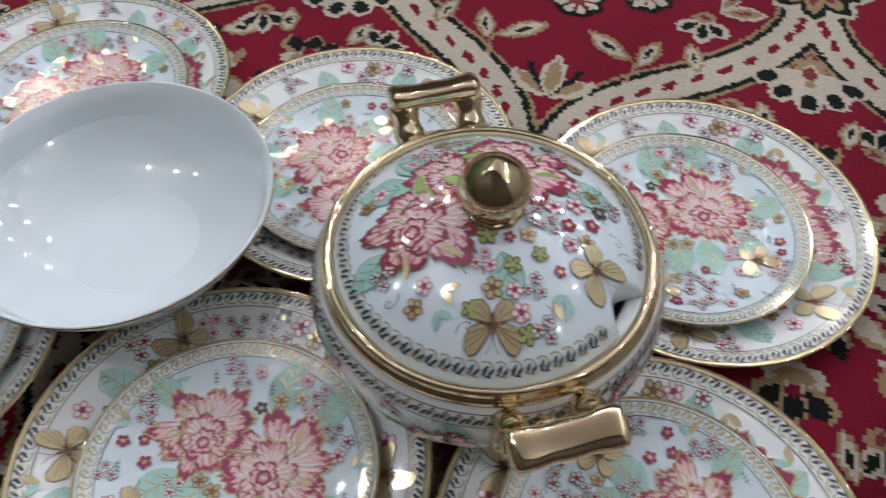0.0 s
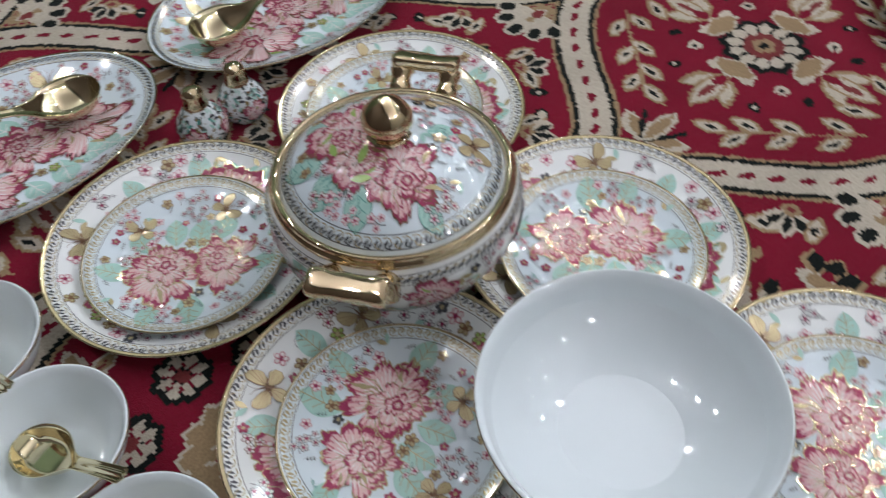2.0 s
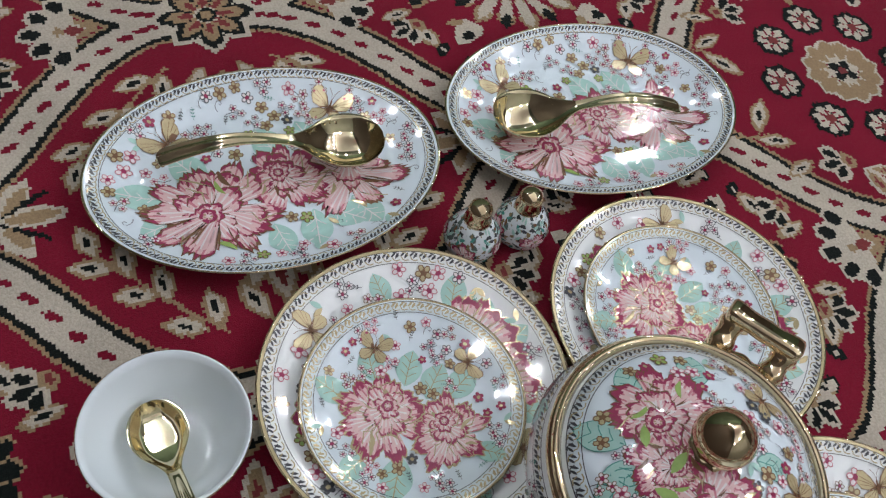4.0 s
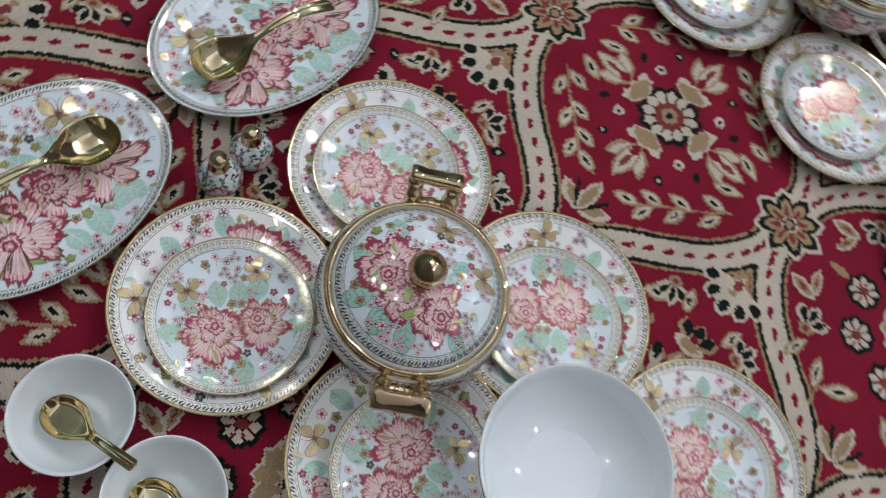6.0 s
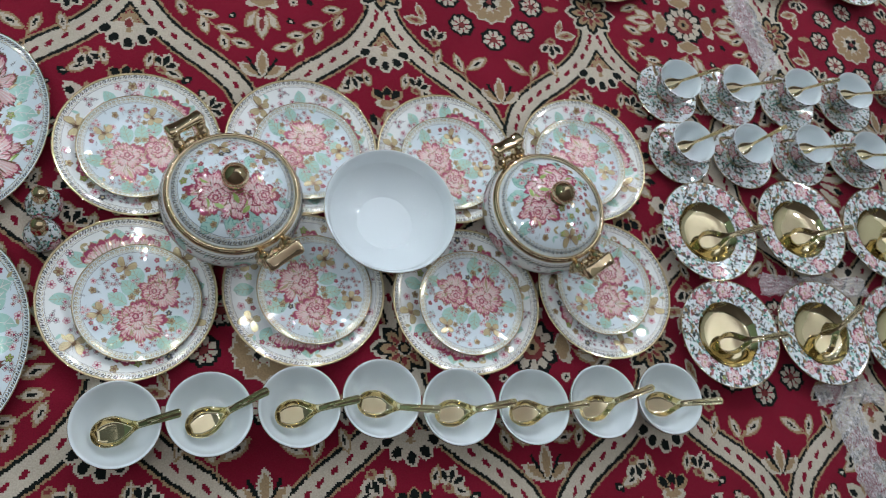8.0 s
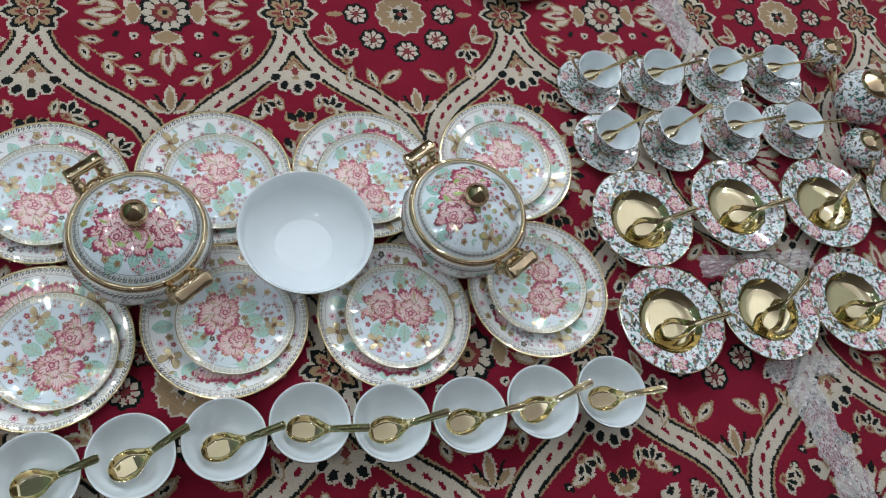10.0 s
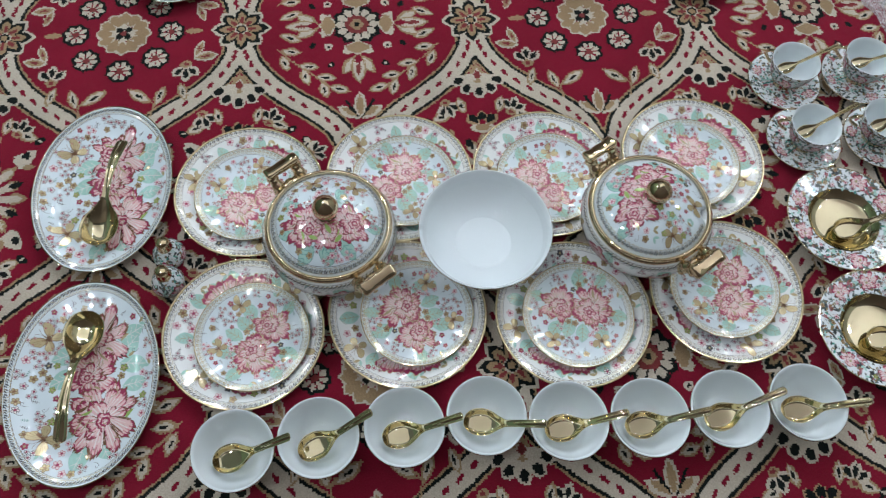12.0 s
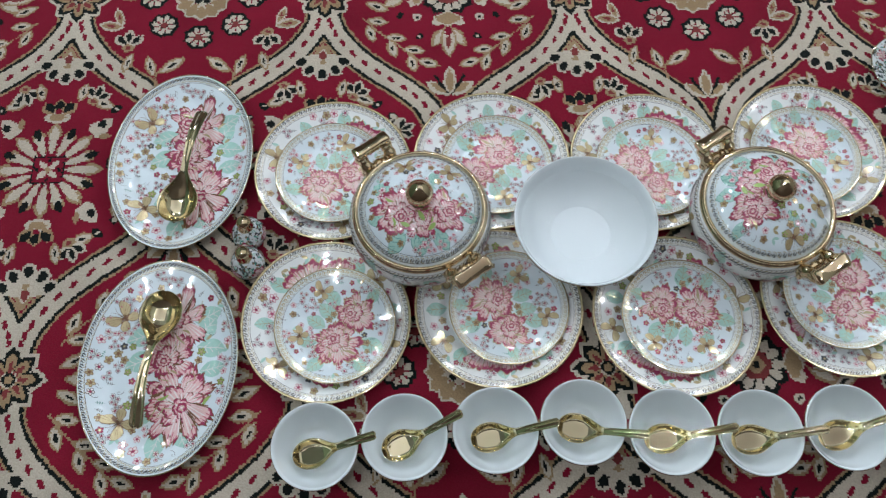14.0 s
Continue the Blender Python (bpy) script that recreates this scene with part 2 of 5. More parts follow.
# ---- figures of the china ----
def fringe(p, T, x, y, L, w, ang, tip, layer, line, g, root, cols=11):
    """A fan petal of fine rays: pale at the foot, rose at the ragged tip, with a thin outline behind."""
    c, s = math.cos(ang), math.sin(ang)

    def at(u, e, l):
        half = 0.5 * w * (0.30 + 0.70 * math.sin(0.5 * math.pi * min(1.0, u * 1.15)))
        px, py = u * L * (1 - 0.22 * e * e), e * half
        return p.pt(T, x + px * c - py * s, y + px * s + py * c, l)
    edge = [g.uniform(0.86, 1.06) for _ in range(cols + 1)]
    low = [at(0.0, 2 * k / cols - 1, layer + 0.3) for k in range(cols + 1)]
    p.face((root, low[0], low[cols]), I_PINK)
    rim = [at(0.3, -1.08, layer)] + [at(edge[k] * 1.04 + 0.04, (2 * k / cols - 1) * 1.08, layer) for k in range(cols + 1)] + [at(0.3, 1.08, layer)]
    inn = [low[0]] + [at(edge[k] * 0.88, (2 * k / cols - 1) * 0.92, layer) for k in range(cols + 1)] + [low[cols]]
    for k in range(cols + 2):
        p.face((inn[k], rim[k], rim[k + 1], inn[k + 1]), line)
    for k in range(cols):
        e0, e1 = 2 * k / cols - 1, 2 * (k + 1) / cols - 1
        u1, u2 = tip + g.uniform(-0.22, 0.06), tip + g.uniform(0.06, 0.22)
        u1, u2 = max(0.12, u1), min(0.92, max(u2, u1 + 0.05))
        a, b = at(u1, e0, layer + 0.3), at(u1, e1, layer + 0.3)
        d, q = at(u2, e0, layer + 0.3), at(u2, e1, layer + 0.3)
        m, n = at(edge[k], e0, layer + 0.3), at(edge[k + 1], e1, layer + 0.3)
        top = at(min(edge[k], edge[k + 1]) * 1.04 + 0.02, 0.5 * (e0 + e1), layer + 0.3)
        p.face((low[k], low[k + 1], b, a), I_WHITE if k % 3 == 1 else I_PALE)
        p.face((a, b, q, d), I_PINK if k % 3 == 0 else I_PALE)
        p.face((d, q, n, top, m), I_ROSE)


def peony(p, x, y, R, ang=0.0, layer=2, gilt=True, seed=0):
    """A full peony: broad fringed petals, pale inside and rose at the tips, round a crumpled off-centre heart."""
    g = random.Random(seed)
    T = T2(x, y, R, ang)
    line = I_GOLD if gilt else I_BROWN
    small = R < 0.02
    pale = 0.10 if R > 0.05 else 0.0
    hx, hy = g.uniform(-0.22, 0.22), g.uniform(0.10, 0.30)
    root, _ = p.blob(T, 0, 0, 0.46, 0.44, 0, I_PINK, layer - 0.2, 16, 0.12, 5)
    n = 8 if small else 22 if pale else 15
    for k in range(n):
        a = 2 * math.pi * k / n + g.uniform(-0.22, 0.22)
        fringe(p, T, 0.16 * math.cos(a), 0.16 * math.sin(a), g.choice((0.54, 0.64, 0.74, 0.84)), g.uniform(0.36, 0.48) - 1.2 * pale, a + g.uniform(-0.3, 0.3), g.uniform(0.60, 0.76) + pale, layer + 0.4 * (k % 2), line, g, root, 5 if small else 11)
    for k in range(4 if small else 10):
        a = 2 * math.pi * k / (4 if small else 10) + g.uniform(-0.3, 0.3)
        fringe(p, T, hx * 0.6 + 0.05 * math.cos(a), hy * 0.6 + 0.05 * math.sin(a), g.uniform(0.34, 0.56), g.uniform(0.24, 0.34), a + g.uniform(-0.4, 0.4), g.uniform(0.60, 0.82) + pale, layer + 1.0 + 0.4 * (k % 2), line, g, root, 5 if small else 8)
    if small:
        p.blob(T, hx, hy, 0.14, 0.12, 0, I_GOLD, layer + 2.2, 7, 0.2, 4)
        return
    for k in range(4):
        a, r, L = g.uniform(0, 6.28), g.uniform(0.25, 0.6), g.uniform(0.22, 0.42)
        p.lens(T, r * math.cos(a), r * math.sin(a), L, L * 0.24, a + g.uniform(0.5, 1.3), I_GOLD if gilt else g.choice([I_GOLD, I_GREEN, I_BROWN]), layer + 1.9, 6, 0.5, 0.12)
    for k in range(7):
        a = 2 * math.pi * k / 7 + g.uniform(-0.2, 0.2)
        fringe(p, T, hx, hy, g.uniform(0.20, 0.30), 0.18, a, 0.68, layer + 2.3 + 0.3 * (k % 2), line, g, root, 5)
    for k in range(5):
        a = 2 * math.pi * k / 5 + 0.4
        fringe(p, T, hx, hy, 0.13, 0.13, a, 0.4, layer + 3.1, I_GOLD, g, root, 4)
    for k in range(7):
        a, r = 2 * math.pi * k / 7, 0.05
        p.blob(T, hx + r * math.cos(a), hy + r * math.sin(a), 0.020, 0.014, a, I_GOLD if k % 3 else I_ROSE, layer + 3.8, 6)
    for k in range(8 if gilt else 5):
        a, r = g.uniform(0, 6.28), g.uniform(0.15, 0.5)
        q = a + g.uniform(-0.4, 0.4)
        p.stroke(T, [(r * math.cos(a), r * math.sin(a)), ((r + 0.14) * math.cos(q), (r + 0.14) * math.sin(q)), ((r + 0.36) * math.cos(q + 0.25), (r + 0.36) * math.sin(q + 0.25))], 0.032, I_GOLD, layer + 2.1, True, root)


def big_leaf(p, x, y, L, ang, layer=1, ink=I_TEAL, vein=I_GOLD):
    T = T2(x, y, L * 1.02, ang)
    p.lens(T, 0, 0, 1, 0.66, 0, I_DTEAL if vein == I_DTEAL else ink, layer - 0.2, 9)
    p.lens(T, 0.02, 0, 0.96, 0.62, 0, ink, layer, 9)
    p.stroke(T, [(0.05, 0), (0.4, 0.01), (0.95, 0)], 0.022, vein, layer + 0.5)
    for k in (0.25, 0.45, 0.65):
        for e in (-1, 1):
            p.stroke(T, [(k, 0), (k + 0.1, e * 0.1), (k + 0.16, e * 0.2)], 0.018, vein, layer + 0.5)


def blossom(p, x, y, r, ink=I_ROSE, layer=3, outline=False, ang=0.0, n=5):
    T = T2(x, y, r, ang)
    edge, body = (ink, I_WHITE if ink != I_ROSE else I_PALE) if outline else (I_BROWN if ink in (I_GOLD, I_GREEN) else ink, ink)
    for k in range(n):
        a = 2 * math.pi * k / n
        p.blob(T, 0.58 * math.cos(a), 0.58 * math.sin(a), 0.47, 0.40, a, edge, layer, 7)
        p.blob(T, 0.60 * math.cos(a), 0.60 * math.sin(a), 0.33, 0.26, a, body, layer + 0.5, 6)
    p.blob(T, 0, 0, 0.34, 0.34, 0, I_ROSE if outline else (I_BROWN if ink == I_GOLD else I_GOLD), layer + 1, 7, 0.15, 5)


def butterfly(p, x, y, s, ang, layer=3, edge=I_BROWN):
    """Two broad fore wings and two round hind wings, gold with fine dark veins."""
    T = T2(x, y, s * 0.86, ang)
    root, _ = p.blob(T, 0.02, 0, 0.34, 0.05, 0, edge, layer + 1.4, 8)
    for e in (-1, 1):
        for out, lift, tone, lay in ((1.0, 0.0, edge, layer), (0.90, 0.016, I_GOLD, layer + 0.5)):
            fore = [(0.04, 0.02), (0.42, 0.20), (0.74, 0.48), (0.78, 0.70), (0.58, 0.84), (0.28, 0.82), (0.04, 0.68), (-0.06, 0.34)]
            hind = [(-0.02, 0.02), (-0.06, 0.38), (-0.18, 0.64), (-0.44, 0.70), (-0.66, 0.54), (-0.68, 0.30), (-0.48, 0.10), (-0.22, 0.03)]
            for wing in (fore, hind):
                mx, my = sum(q[0] for q in wing) / 8, sum(q[1] for q in wing) / 8
                ids = [p.pt(T, mx + (u - mx) * out, e * (my + (w - my) * out + lift), lay) for u, w in wing]
                mid = p.pt(T, mx, e * my, lay)
                for k in range(8):
                    p.face((mid, ids[k], ids[(k + 1) % 8]), tone)
                p.face((root, ids[0], ids[7]), edge)
        for u, w in ((0.56, 0.72), (0.44, 0.84), (0.22, 0.72), (-0.14, 0.52), (-0.36, 0.58), (-0.52, 0.40)):
            p.stroke(T, [(0.02, e * 0.04), (0.55 * u, e * 0.5 * w), (u, e * w)], 0.020, edge, layer + 1.0, False, root)
        p.stroke(T, [(0.30, 0), (0.55, e * 0.06), (0.74, e * 0.2)], 0.018, edge, layer + 1, False, root)


def curl(p, x, y, s, ang, ink=I_GREY, layer=3):
    T = T2(x, y, s, ang)
    p.stroke(T, [(0.0, 0.0), (0.25, 0.12), (0.55, 0.1), (0.8, -0.05), (0.86, -0.28), (0.7, -0.42), (0.52, -0.34), (0.56, -0.18)], 0.045, ink, layer)


def sprig(p, x, y, s, ang, ink=I_GREY, layer=3):
    T = T2(x, y, s, ang)
    p.stroke(T, [(0, 0), (0.4, 0.05), (0.8, -0.02), (1.2, 0.06)], 0.035, ink, layer)
    for k in (0.3, 0.6, 0.9):
        for e in (-1, 1):
            p.lens(T, k, 0.03, 0.26, 0.1, e * 0.9, ink, layer, 3)


def scatter(p, g, place, count, keep, size):
    """Small blossoms, sprigs and curls spread over a field without touching the figures in keep."""
    put = []
    for _ in range(count * 20):
        if len(put) >= count:
            break
        x, y = place(g)
        if any(math.hypot(x - a, y - b) < r for a, b, r in keep) or any(math.hypot(x - a, y - b) < size * 2.0 for a, b in put):
            continue
        put.append((x, y))
        kind, a = g.random(), g.uniform(0, 6.28)
        if kind < 0.30:
            ink = g.choice([I_PINK, I_GREY, I_GREY, I_BROWN])
            p.stroke(T2(x, y, size, a), [(-1.5, -0.3), (-0.6, 0.1), (0.5, 0.0), (1.2, 0.5)], 0.10, I_GREY, 2.6)
            for q in range(3):
                b = a + 2.1 * q
                blossom(p, x + size * 0.85 * math.cos(b), y + size * 0.85 * math.sin(b), size * g.uniform(0.55, 0.8), ink, 3, True, b)
        elif kind < 0.40:
            blossom(p, x, y, size * g.uniform(0.7, 0.95), I_ROSE, 3, False, a)
        elif kind < 0.55:
            blossom(p, x, y, size * g.uniform(0.85, 1.2), I_PINK, 3, True, a)
        elif kind < 0.70:
            blossom(p, x, y, size * g.uniform(0.9, 1.2), g.choice([I_GOLD, I_GREEN, I_GOLD]), 3, False, a)
        elif kind < 0.76:
            blossom(p, x, y, size * 0.95, I_GREY, 3, g.random() < 0.5, a)
        elif kind < 0.86:
            curl(p, x, y, size * 1.9, a, I_GREY)
        elif kind < 0.94:
            sprig(p, x, y, size * 1.6, a, g.choice([I_GREY, I_GREY, I_DTEAL]))
        else:
            for q in (-0.6, 0.6):
                p.lens(T2(), x, y, size * 1.9, size * 0.8, a + q, g.choice([I_TEAL, I_GOLD, I_TEAL]), 2.5, 4)


def border(p, R, oval=1.0, step=0.0085, depth=0.009, inner=True, ink=I_GREY, gap=None):
    """The leaf chain that runs round a rim: two leaves and a tick in every link, with a hair line inside."""
    n = int(2 * math.pi * R / step)
    for k in range(n):
        a = 2 * math.pi * k / n
        if gap is not None and abs((a - gap + math.pi) % (2 * math.pi) - math.pi) < 0.26:
            continue
        x, y = R * math.cos(a), R * math.sin(a) * oval
        t = math.atan2(math.cos(a) * oval, -math.sin(a))
        T = T2(x, y, 1, t)
        p.lens(T, -step * 0.46, -depth * 0.40, step * 0.80, depth * 0.26, 0.95, ink, 1, 5)
        p.lens(T, -step * 0.10, -depth * 0.42, step * 0.72, depth * 0.22, 0.70, ink, 1.2, 4)
        p.stroke(T, [(-step * 0.5, depth * 0.36), (-step * 0.1, depth * 0.42), (step * 0.18, depth * 0.30), (step * 0.30, depth * 0.02)], depth * 0.10, I_GOLD, 1.5)
        p.stroke(T, [(-step * 0.42, -depth * 0.02), (-step * 0.20, -depth * 0.40), (step * 0.22, -depth * 0.44)], depth * 0.10, I_GOLD if k % 2 else ink, 1.5)
    if inner:
        for ring, w in ((R - depth * 0.62, 0.0006), (R + depth * 0.52, 0.0006)):
            pts = [(ring * math.cos(2 * math.pi * k / 96), ring * math.sin(2 * math.pi * k / 96) * oval) for k in range(97)]
            p.stroke(T2(), pts, w, I_GREY, 1)


def gilt_band(R, w, oval=1.0):
    p = Print()
    pts = [((R - w / 2) * math.cos(2 * math.pi * k / 120), (R - w / 2) * math.sin(2 * math.pi * k / 120) * oval) for k in range(121)]
    p.stroke(T2(), pts, w, I_GOLD, 0.5)
    return p


# ---- plates ----
def plate_top(R, well, low, high):
    def top(r):
        if r < well:
            return low + 0.0008 * (r / well) ** 2
        return low + 0.0008 + (high - low - 0.0008) * (0.35 * smooth_step((r - well) / (R - well)) + 0.65 * ((r - well) / (R - well)))
    return top


def plate_body(name, R, well, low, high, parent, oval=1.0, thick=0.0035, mat=None, foot=0.58):
    top = plate_top(R, well, low, high)
    prof = [(0.0, low - thick * 0.9), (R * foot - 0.004, low - thick * 0.9), (R * foot - 0.002, 0.0), (R * foot + 0.002, 0.0), (R * foot + 0.004, low - thick * 0.8)]
    for k in range(1, 7):
        r = well + (R - well) * k / 6 - (0.0008 if k == 6 else 0)
        if r > R * foot + 0.006:
            prof.append((r, top(r) - thick * (1 - 0.5 * k / 6)))
    prof += [(R, high - thick * 0.25), (R - 0.0005, high + 0.0002), (R - 0.0018, high)]
    for k in range(5, -1, -1):
        prof.append((well + (R - 0.002 - well) * k / 6, top(well + (R - 0.002 - well) * k / 6)))
    prof += [(well * 0.9, top(well * 0.9)), (well * 0.5, top(well * 0.5)), (0.0, top(0))]
    v, f = spin(prof, 96, oval)
    solid(name, v, f, mat or CHINA, parent)
    return top


def on_plate(top, oval=1.0):
    return lambda x, y, h: (x, y, top(min(math.hypot(x, y / oval), 1.0)) + h)


def dinner_plate():
    R = 0.1335
    ob = tagged(new("dinner_plate"), "white porcelain dinner plate with painted flowers and gilded rim", "plate", "dinner plates in two rows")
    top = plate_body("body", R, 0.082, 0.0075, 0.0240, ob)
    v, f = ring_tube(R - 0.0004, 0.0240, 0.0008, 96, 6)
    solid("gilded_rim", v, f, GOLD, ob, "thin gold edge")
    s = on_plate(top)
    p = Print(seed=3)
    border(p, R - 0.0085)
    p.put("leaf_border", s, INKS, ob, "grey and gold leaf chain")
    gilt_band(R - 0.0006, 0.0032).put("gilded_band", s, INKS, ob, "flat gold band")
    g = random.Random(5)
    keep, leaves, petals = [], [], []
    for a, r, L in ((-1.95, 0.088, 0.036), (-1.25, 0.088, 0.036), (2.75, 0.088, 0.034), (-2.65, 0.09, 0.032), (-0.55, 0.09, 0.030), (-1.6, 0.086, 0.03)):
        x, y = r * math.cos(a), r * math.sin(a)
        leaves.append(lambda p, x=x, y=y, L=L, a=a: big_leaf(p, x * 0.93, y * 0.93, L, a + 0.25))
        keep.append((x * 1.1, y * 1.1, L * 0.5))
    figures("painted_leaf", s, ob, leaves, "teal leaf with gold veins")

    def spray(p, a, n):
        root, _ = p.blob(T2(), 0.084 * math.cos(a), 0.084 * math.sin(a), 0.007, 0.007, a, I_PINK, 1.8, 8)
        for k in range(2 * n - 1):
            b = a + (k - n + 1) * 0.085
            fringe(p, T2(), 0.083 * math.cos(b), 0.083 * math.sin(b), p.rng.uniform(0.018, 0.028), p.rng.uniform(0.014, 0.019), b + (k - n + 1) * 0.16, p.rng.uniform(0.5, 0.7), 2 + 0.4 * (k % 2), I_GOLD, p.rng, root, 7)
    for a, n in ((-1.62, 4), (-2.25, 3), (1.05, 2)):
        petals.append(lambda p, a=a, n=n: spray(p, a, n))
        keep.append((0.1 * math.cos(a), 0.1 * math.sin(a), 0.018))
    figures("painted_peony", s, ob, petals, "pink peony petals")
    flies = []
    for a in (2.3, 0.25, -2.95):
        flies.append(lambda p, a=a: butterfly(p, 0.103 * math.cos(a), 0.103 * math.sin(a), 0.0245, a + 0.6))
        keep.append((0.103 * math.cos(a), 0.103 * math.sin(a), 0.019))
    figures("painted_butterfly", s, ob, flies, "gold butterfly")
    p = Print(seed=7)

    def rim(g):
        a, r = g.uniform(0, 6.283), g.uniform(0.088, 0.114)
        return r * math.cos(a), r * math.sin(a)
    scatter(p, g, rim, 64, keep, 0.0066)
    p.put("painted_blossom", s, INKS, ob, "small blossoms")
    return ob


def side_plate():
    R = 0.095
    ob = tagged(new("side_plate"), "small white porcelain plate painted with two pink peonies and butterflies", "plate", "side plates stacked on dinner plates")
    top = plate_body("body", R, 0.062, 0.0065, 0.0170, ob, mat=CHINA_BLUE)
    v, f = ring_tube(R - 0.0004, 0.0170, 0.0008, 80, 6)
    solid("gilded_rim", v, f, GOLD, ob, "thin gold edge")
    s = on_plate(top)
    p = Print(seed=13)
    border(p, R - 0.0075, step=0.0075, depth=0.008, ink=I_GOLD)
    p.put("leaf_border", s, INKS, ob, "grey and gold leaf chain")
    gilt_band(R - 0.0006, 0.0014).put("gilded_band", s, INKS, ob, "flat gold band")
    keep = [(0.004, -0.028, 0.040), (0.034, 0.020, 0.036)]
    leaves = []
    for x, y, L, a in ((-0.016, -0.050, 0.034, -2.4), (0.040, -0.024, 0.040, -0.5), (-0.016, -0.002, 0.034, 2.6), (0.004, 0.030, 0.036, 2.1), (-0.026, -0.024, 0.034, 3.1), (0.030, -0.050, 0.032, -1.0), (0.0, 0.012, 0.036, 2.4), (0.05, 0.035, 0.028, 0.9)):
        leaves.append(lambda p, x=x, y=y, L=L, a=a: big_leaf(p, x, y, L, a))
        keep.append((x + 0.6 * L * math.cos(a), y + 0.6 * L * math.sin(a), 0.011))
    figures("painted_leaf", s, ob, leaves, "teal leaf with gold veins")
    figures("painted_peony", s, ob, [lambda p: peony(p, 0.004, -0.028, 0.041, 0.3, 2, True, 3), lambda p: peony(p, 0.034, 0.020, 0.036, 1.2, 3, True, 8)], "pink peony with gold stamens")
    flies = []
    for x, y, a in ((-0.056, -0.016, 2.6), (-0.022, 0.058, 1.2)):
        flies.append(lambda p, x=x, y=y, a=a: butterfly(p, x, y, 0.0205, a))
        keep.append((x, y, 0.015))
    figures("painted_butterfly", s, ob, flies, "gold butterfly")
    p = Print(seed=17)

    def field(g):
        a, r = g.uniform(0, 6.283), 0.078 * math.sqrt(g.random())
        return r * math.cos(a), r * math.sin(a)
    scatter(p, random.Random(18), field, 80, keep, 0.0052)
    p.put("painted_blossom", s, INKS, ob, "small blossoms")
    return ob


def oval_platter():
    R, ov = 0.170, 0.715
    ob = tagged(new("oval_platter"), "oval white porcelain platter with painted peonies and leaf border", "platter", "oval platters")
    top = plate_body("body", R, 0.115, 0.008, 0.026, ob, ov, mat=CHINA_BLUE)
    v, f = ring_tube(R - 0.0004, 0.026, 0.0012, 96, 6, ov)
    solid("gilded_rim", v, f, GOLD, ob, "thin gold edge")
    s = on_plate(top, ov)
    p = Print(seed=23)
    border(p, R - 0.009, ov)
    p.put("leaf_border", s, INKS, ob, "grey leaf chain")
    keep, leaves, flies = [], [], []
    for x, y, L, a in ((0.055, 0.012, 0.048, 1.9), (0.018, 0.01, 0.050, 2.0), (-0.06, 0.0, 0.048, 2.2), (0.07, -0.045, 0.046, -1.2), (0.03, -0.052, 0.046, -1.7), (-0.01, -0.060, 0.040, -1.4), (-0.09, -0.03, 0.044, -2.6), (-0.10, -0.01, 0.046, 2.9), (0.04, -0.05, 0.046, -0.7)):
        leaves.append(lambda p, x=x, y=y, L=L, a=a: big_leaf(p, x, y, L, a, 1, I_TEAL, I_WHITE))
        keep.append((x + 0.6 * L * math.cos(a), y + 0.6 * L * math.sin(a), 0.016))
    figures("painted_leaf", s, ob, leaves, "teal leaf with pale veins")
    blooms = ((0.075, -0.018, 0.058, 0.4, 2, 2), (0.012, -0.012, 0.044, 0.4, 2.5, 12), (-0.058, -0.034, 0.066, 1.5, 3, 7))
    figures("painted_peony", s, ob, [lambda p, q=q: peony(p, q[0], q[1], q[2], q[3], q[4], False, q[5]) for q in blooms], "large pink peony")
    keep += [(x, y, r * 0.95) for x, y, r, *_ in blooms]
    for x, y, a in ((0.078, 0.066, 1.0), (-0.088, 0.054, 2.2)):
        flies.append(lambda p, x=x, y=y, a=a: butterfly(p, x, y, 0.031, a))
        keep.append((x, y, 0.022))
    figures("painted_butterfly", s, ob, flies, "gold butterfly")
    p = Print(seed=27)

    def field(g):
        a, r = g.uniform(0, 6.283), 0.148 * math.sqrt(g.random())
        return r * math.cos(a), r * math.sin(a) * ov
    scatter(p, random.Random(28), field, 120, keep, 0.0066)
    p.put("painted_blossom", s, INKS, ob, "small blossoms")
    return ob


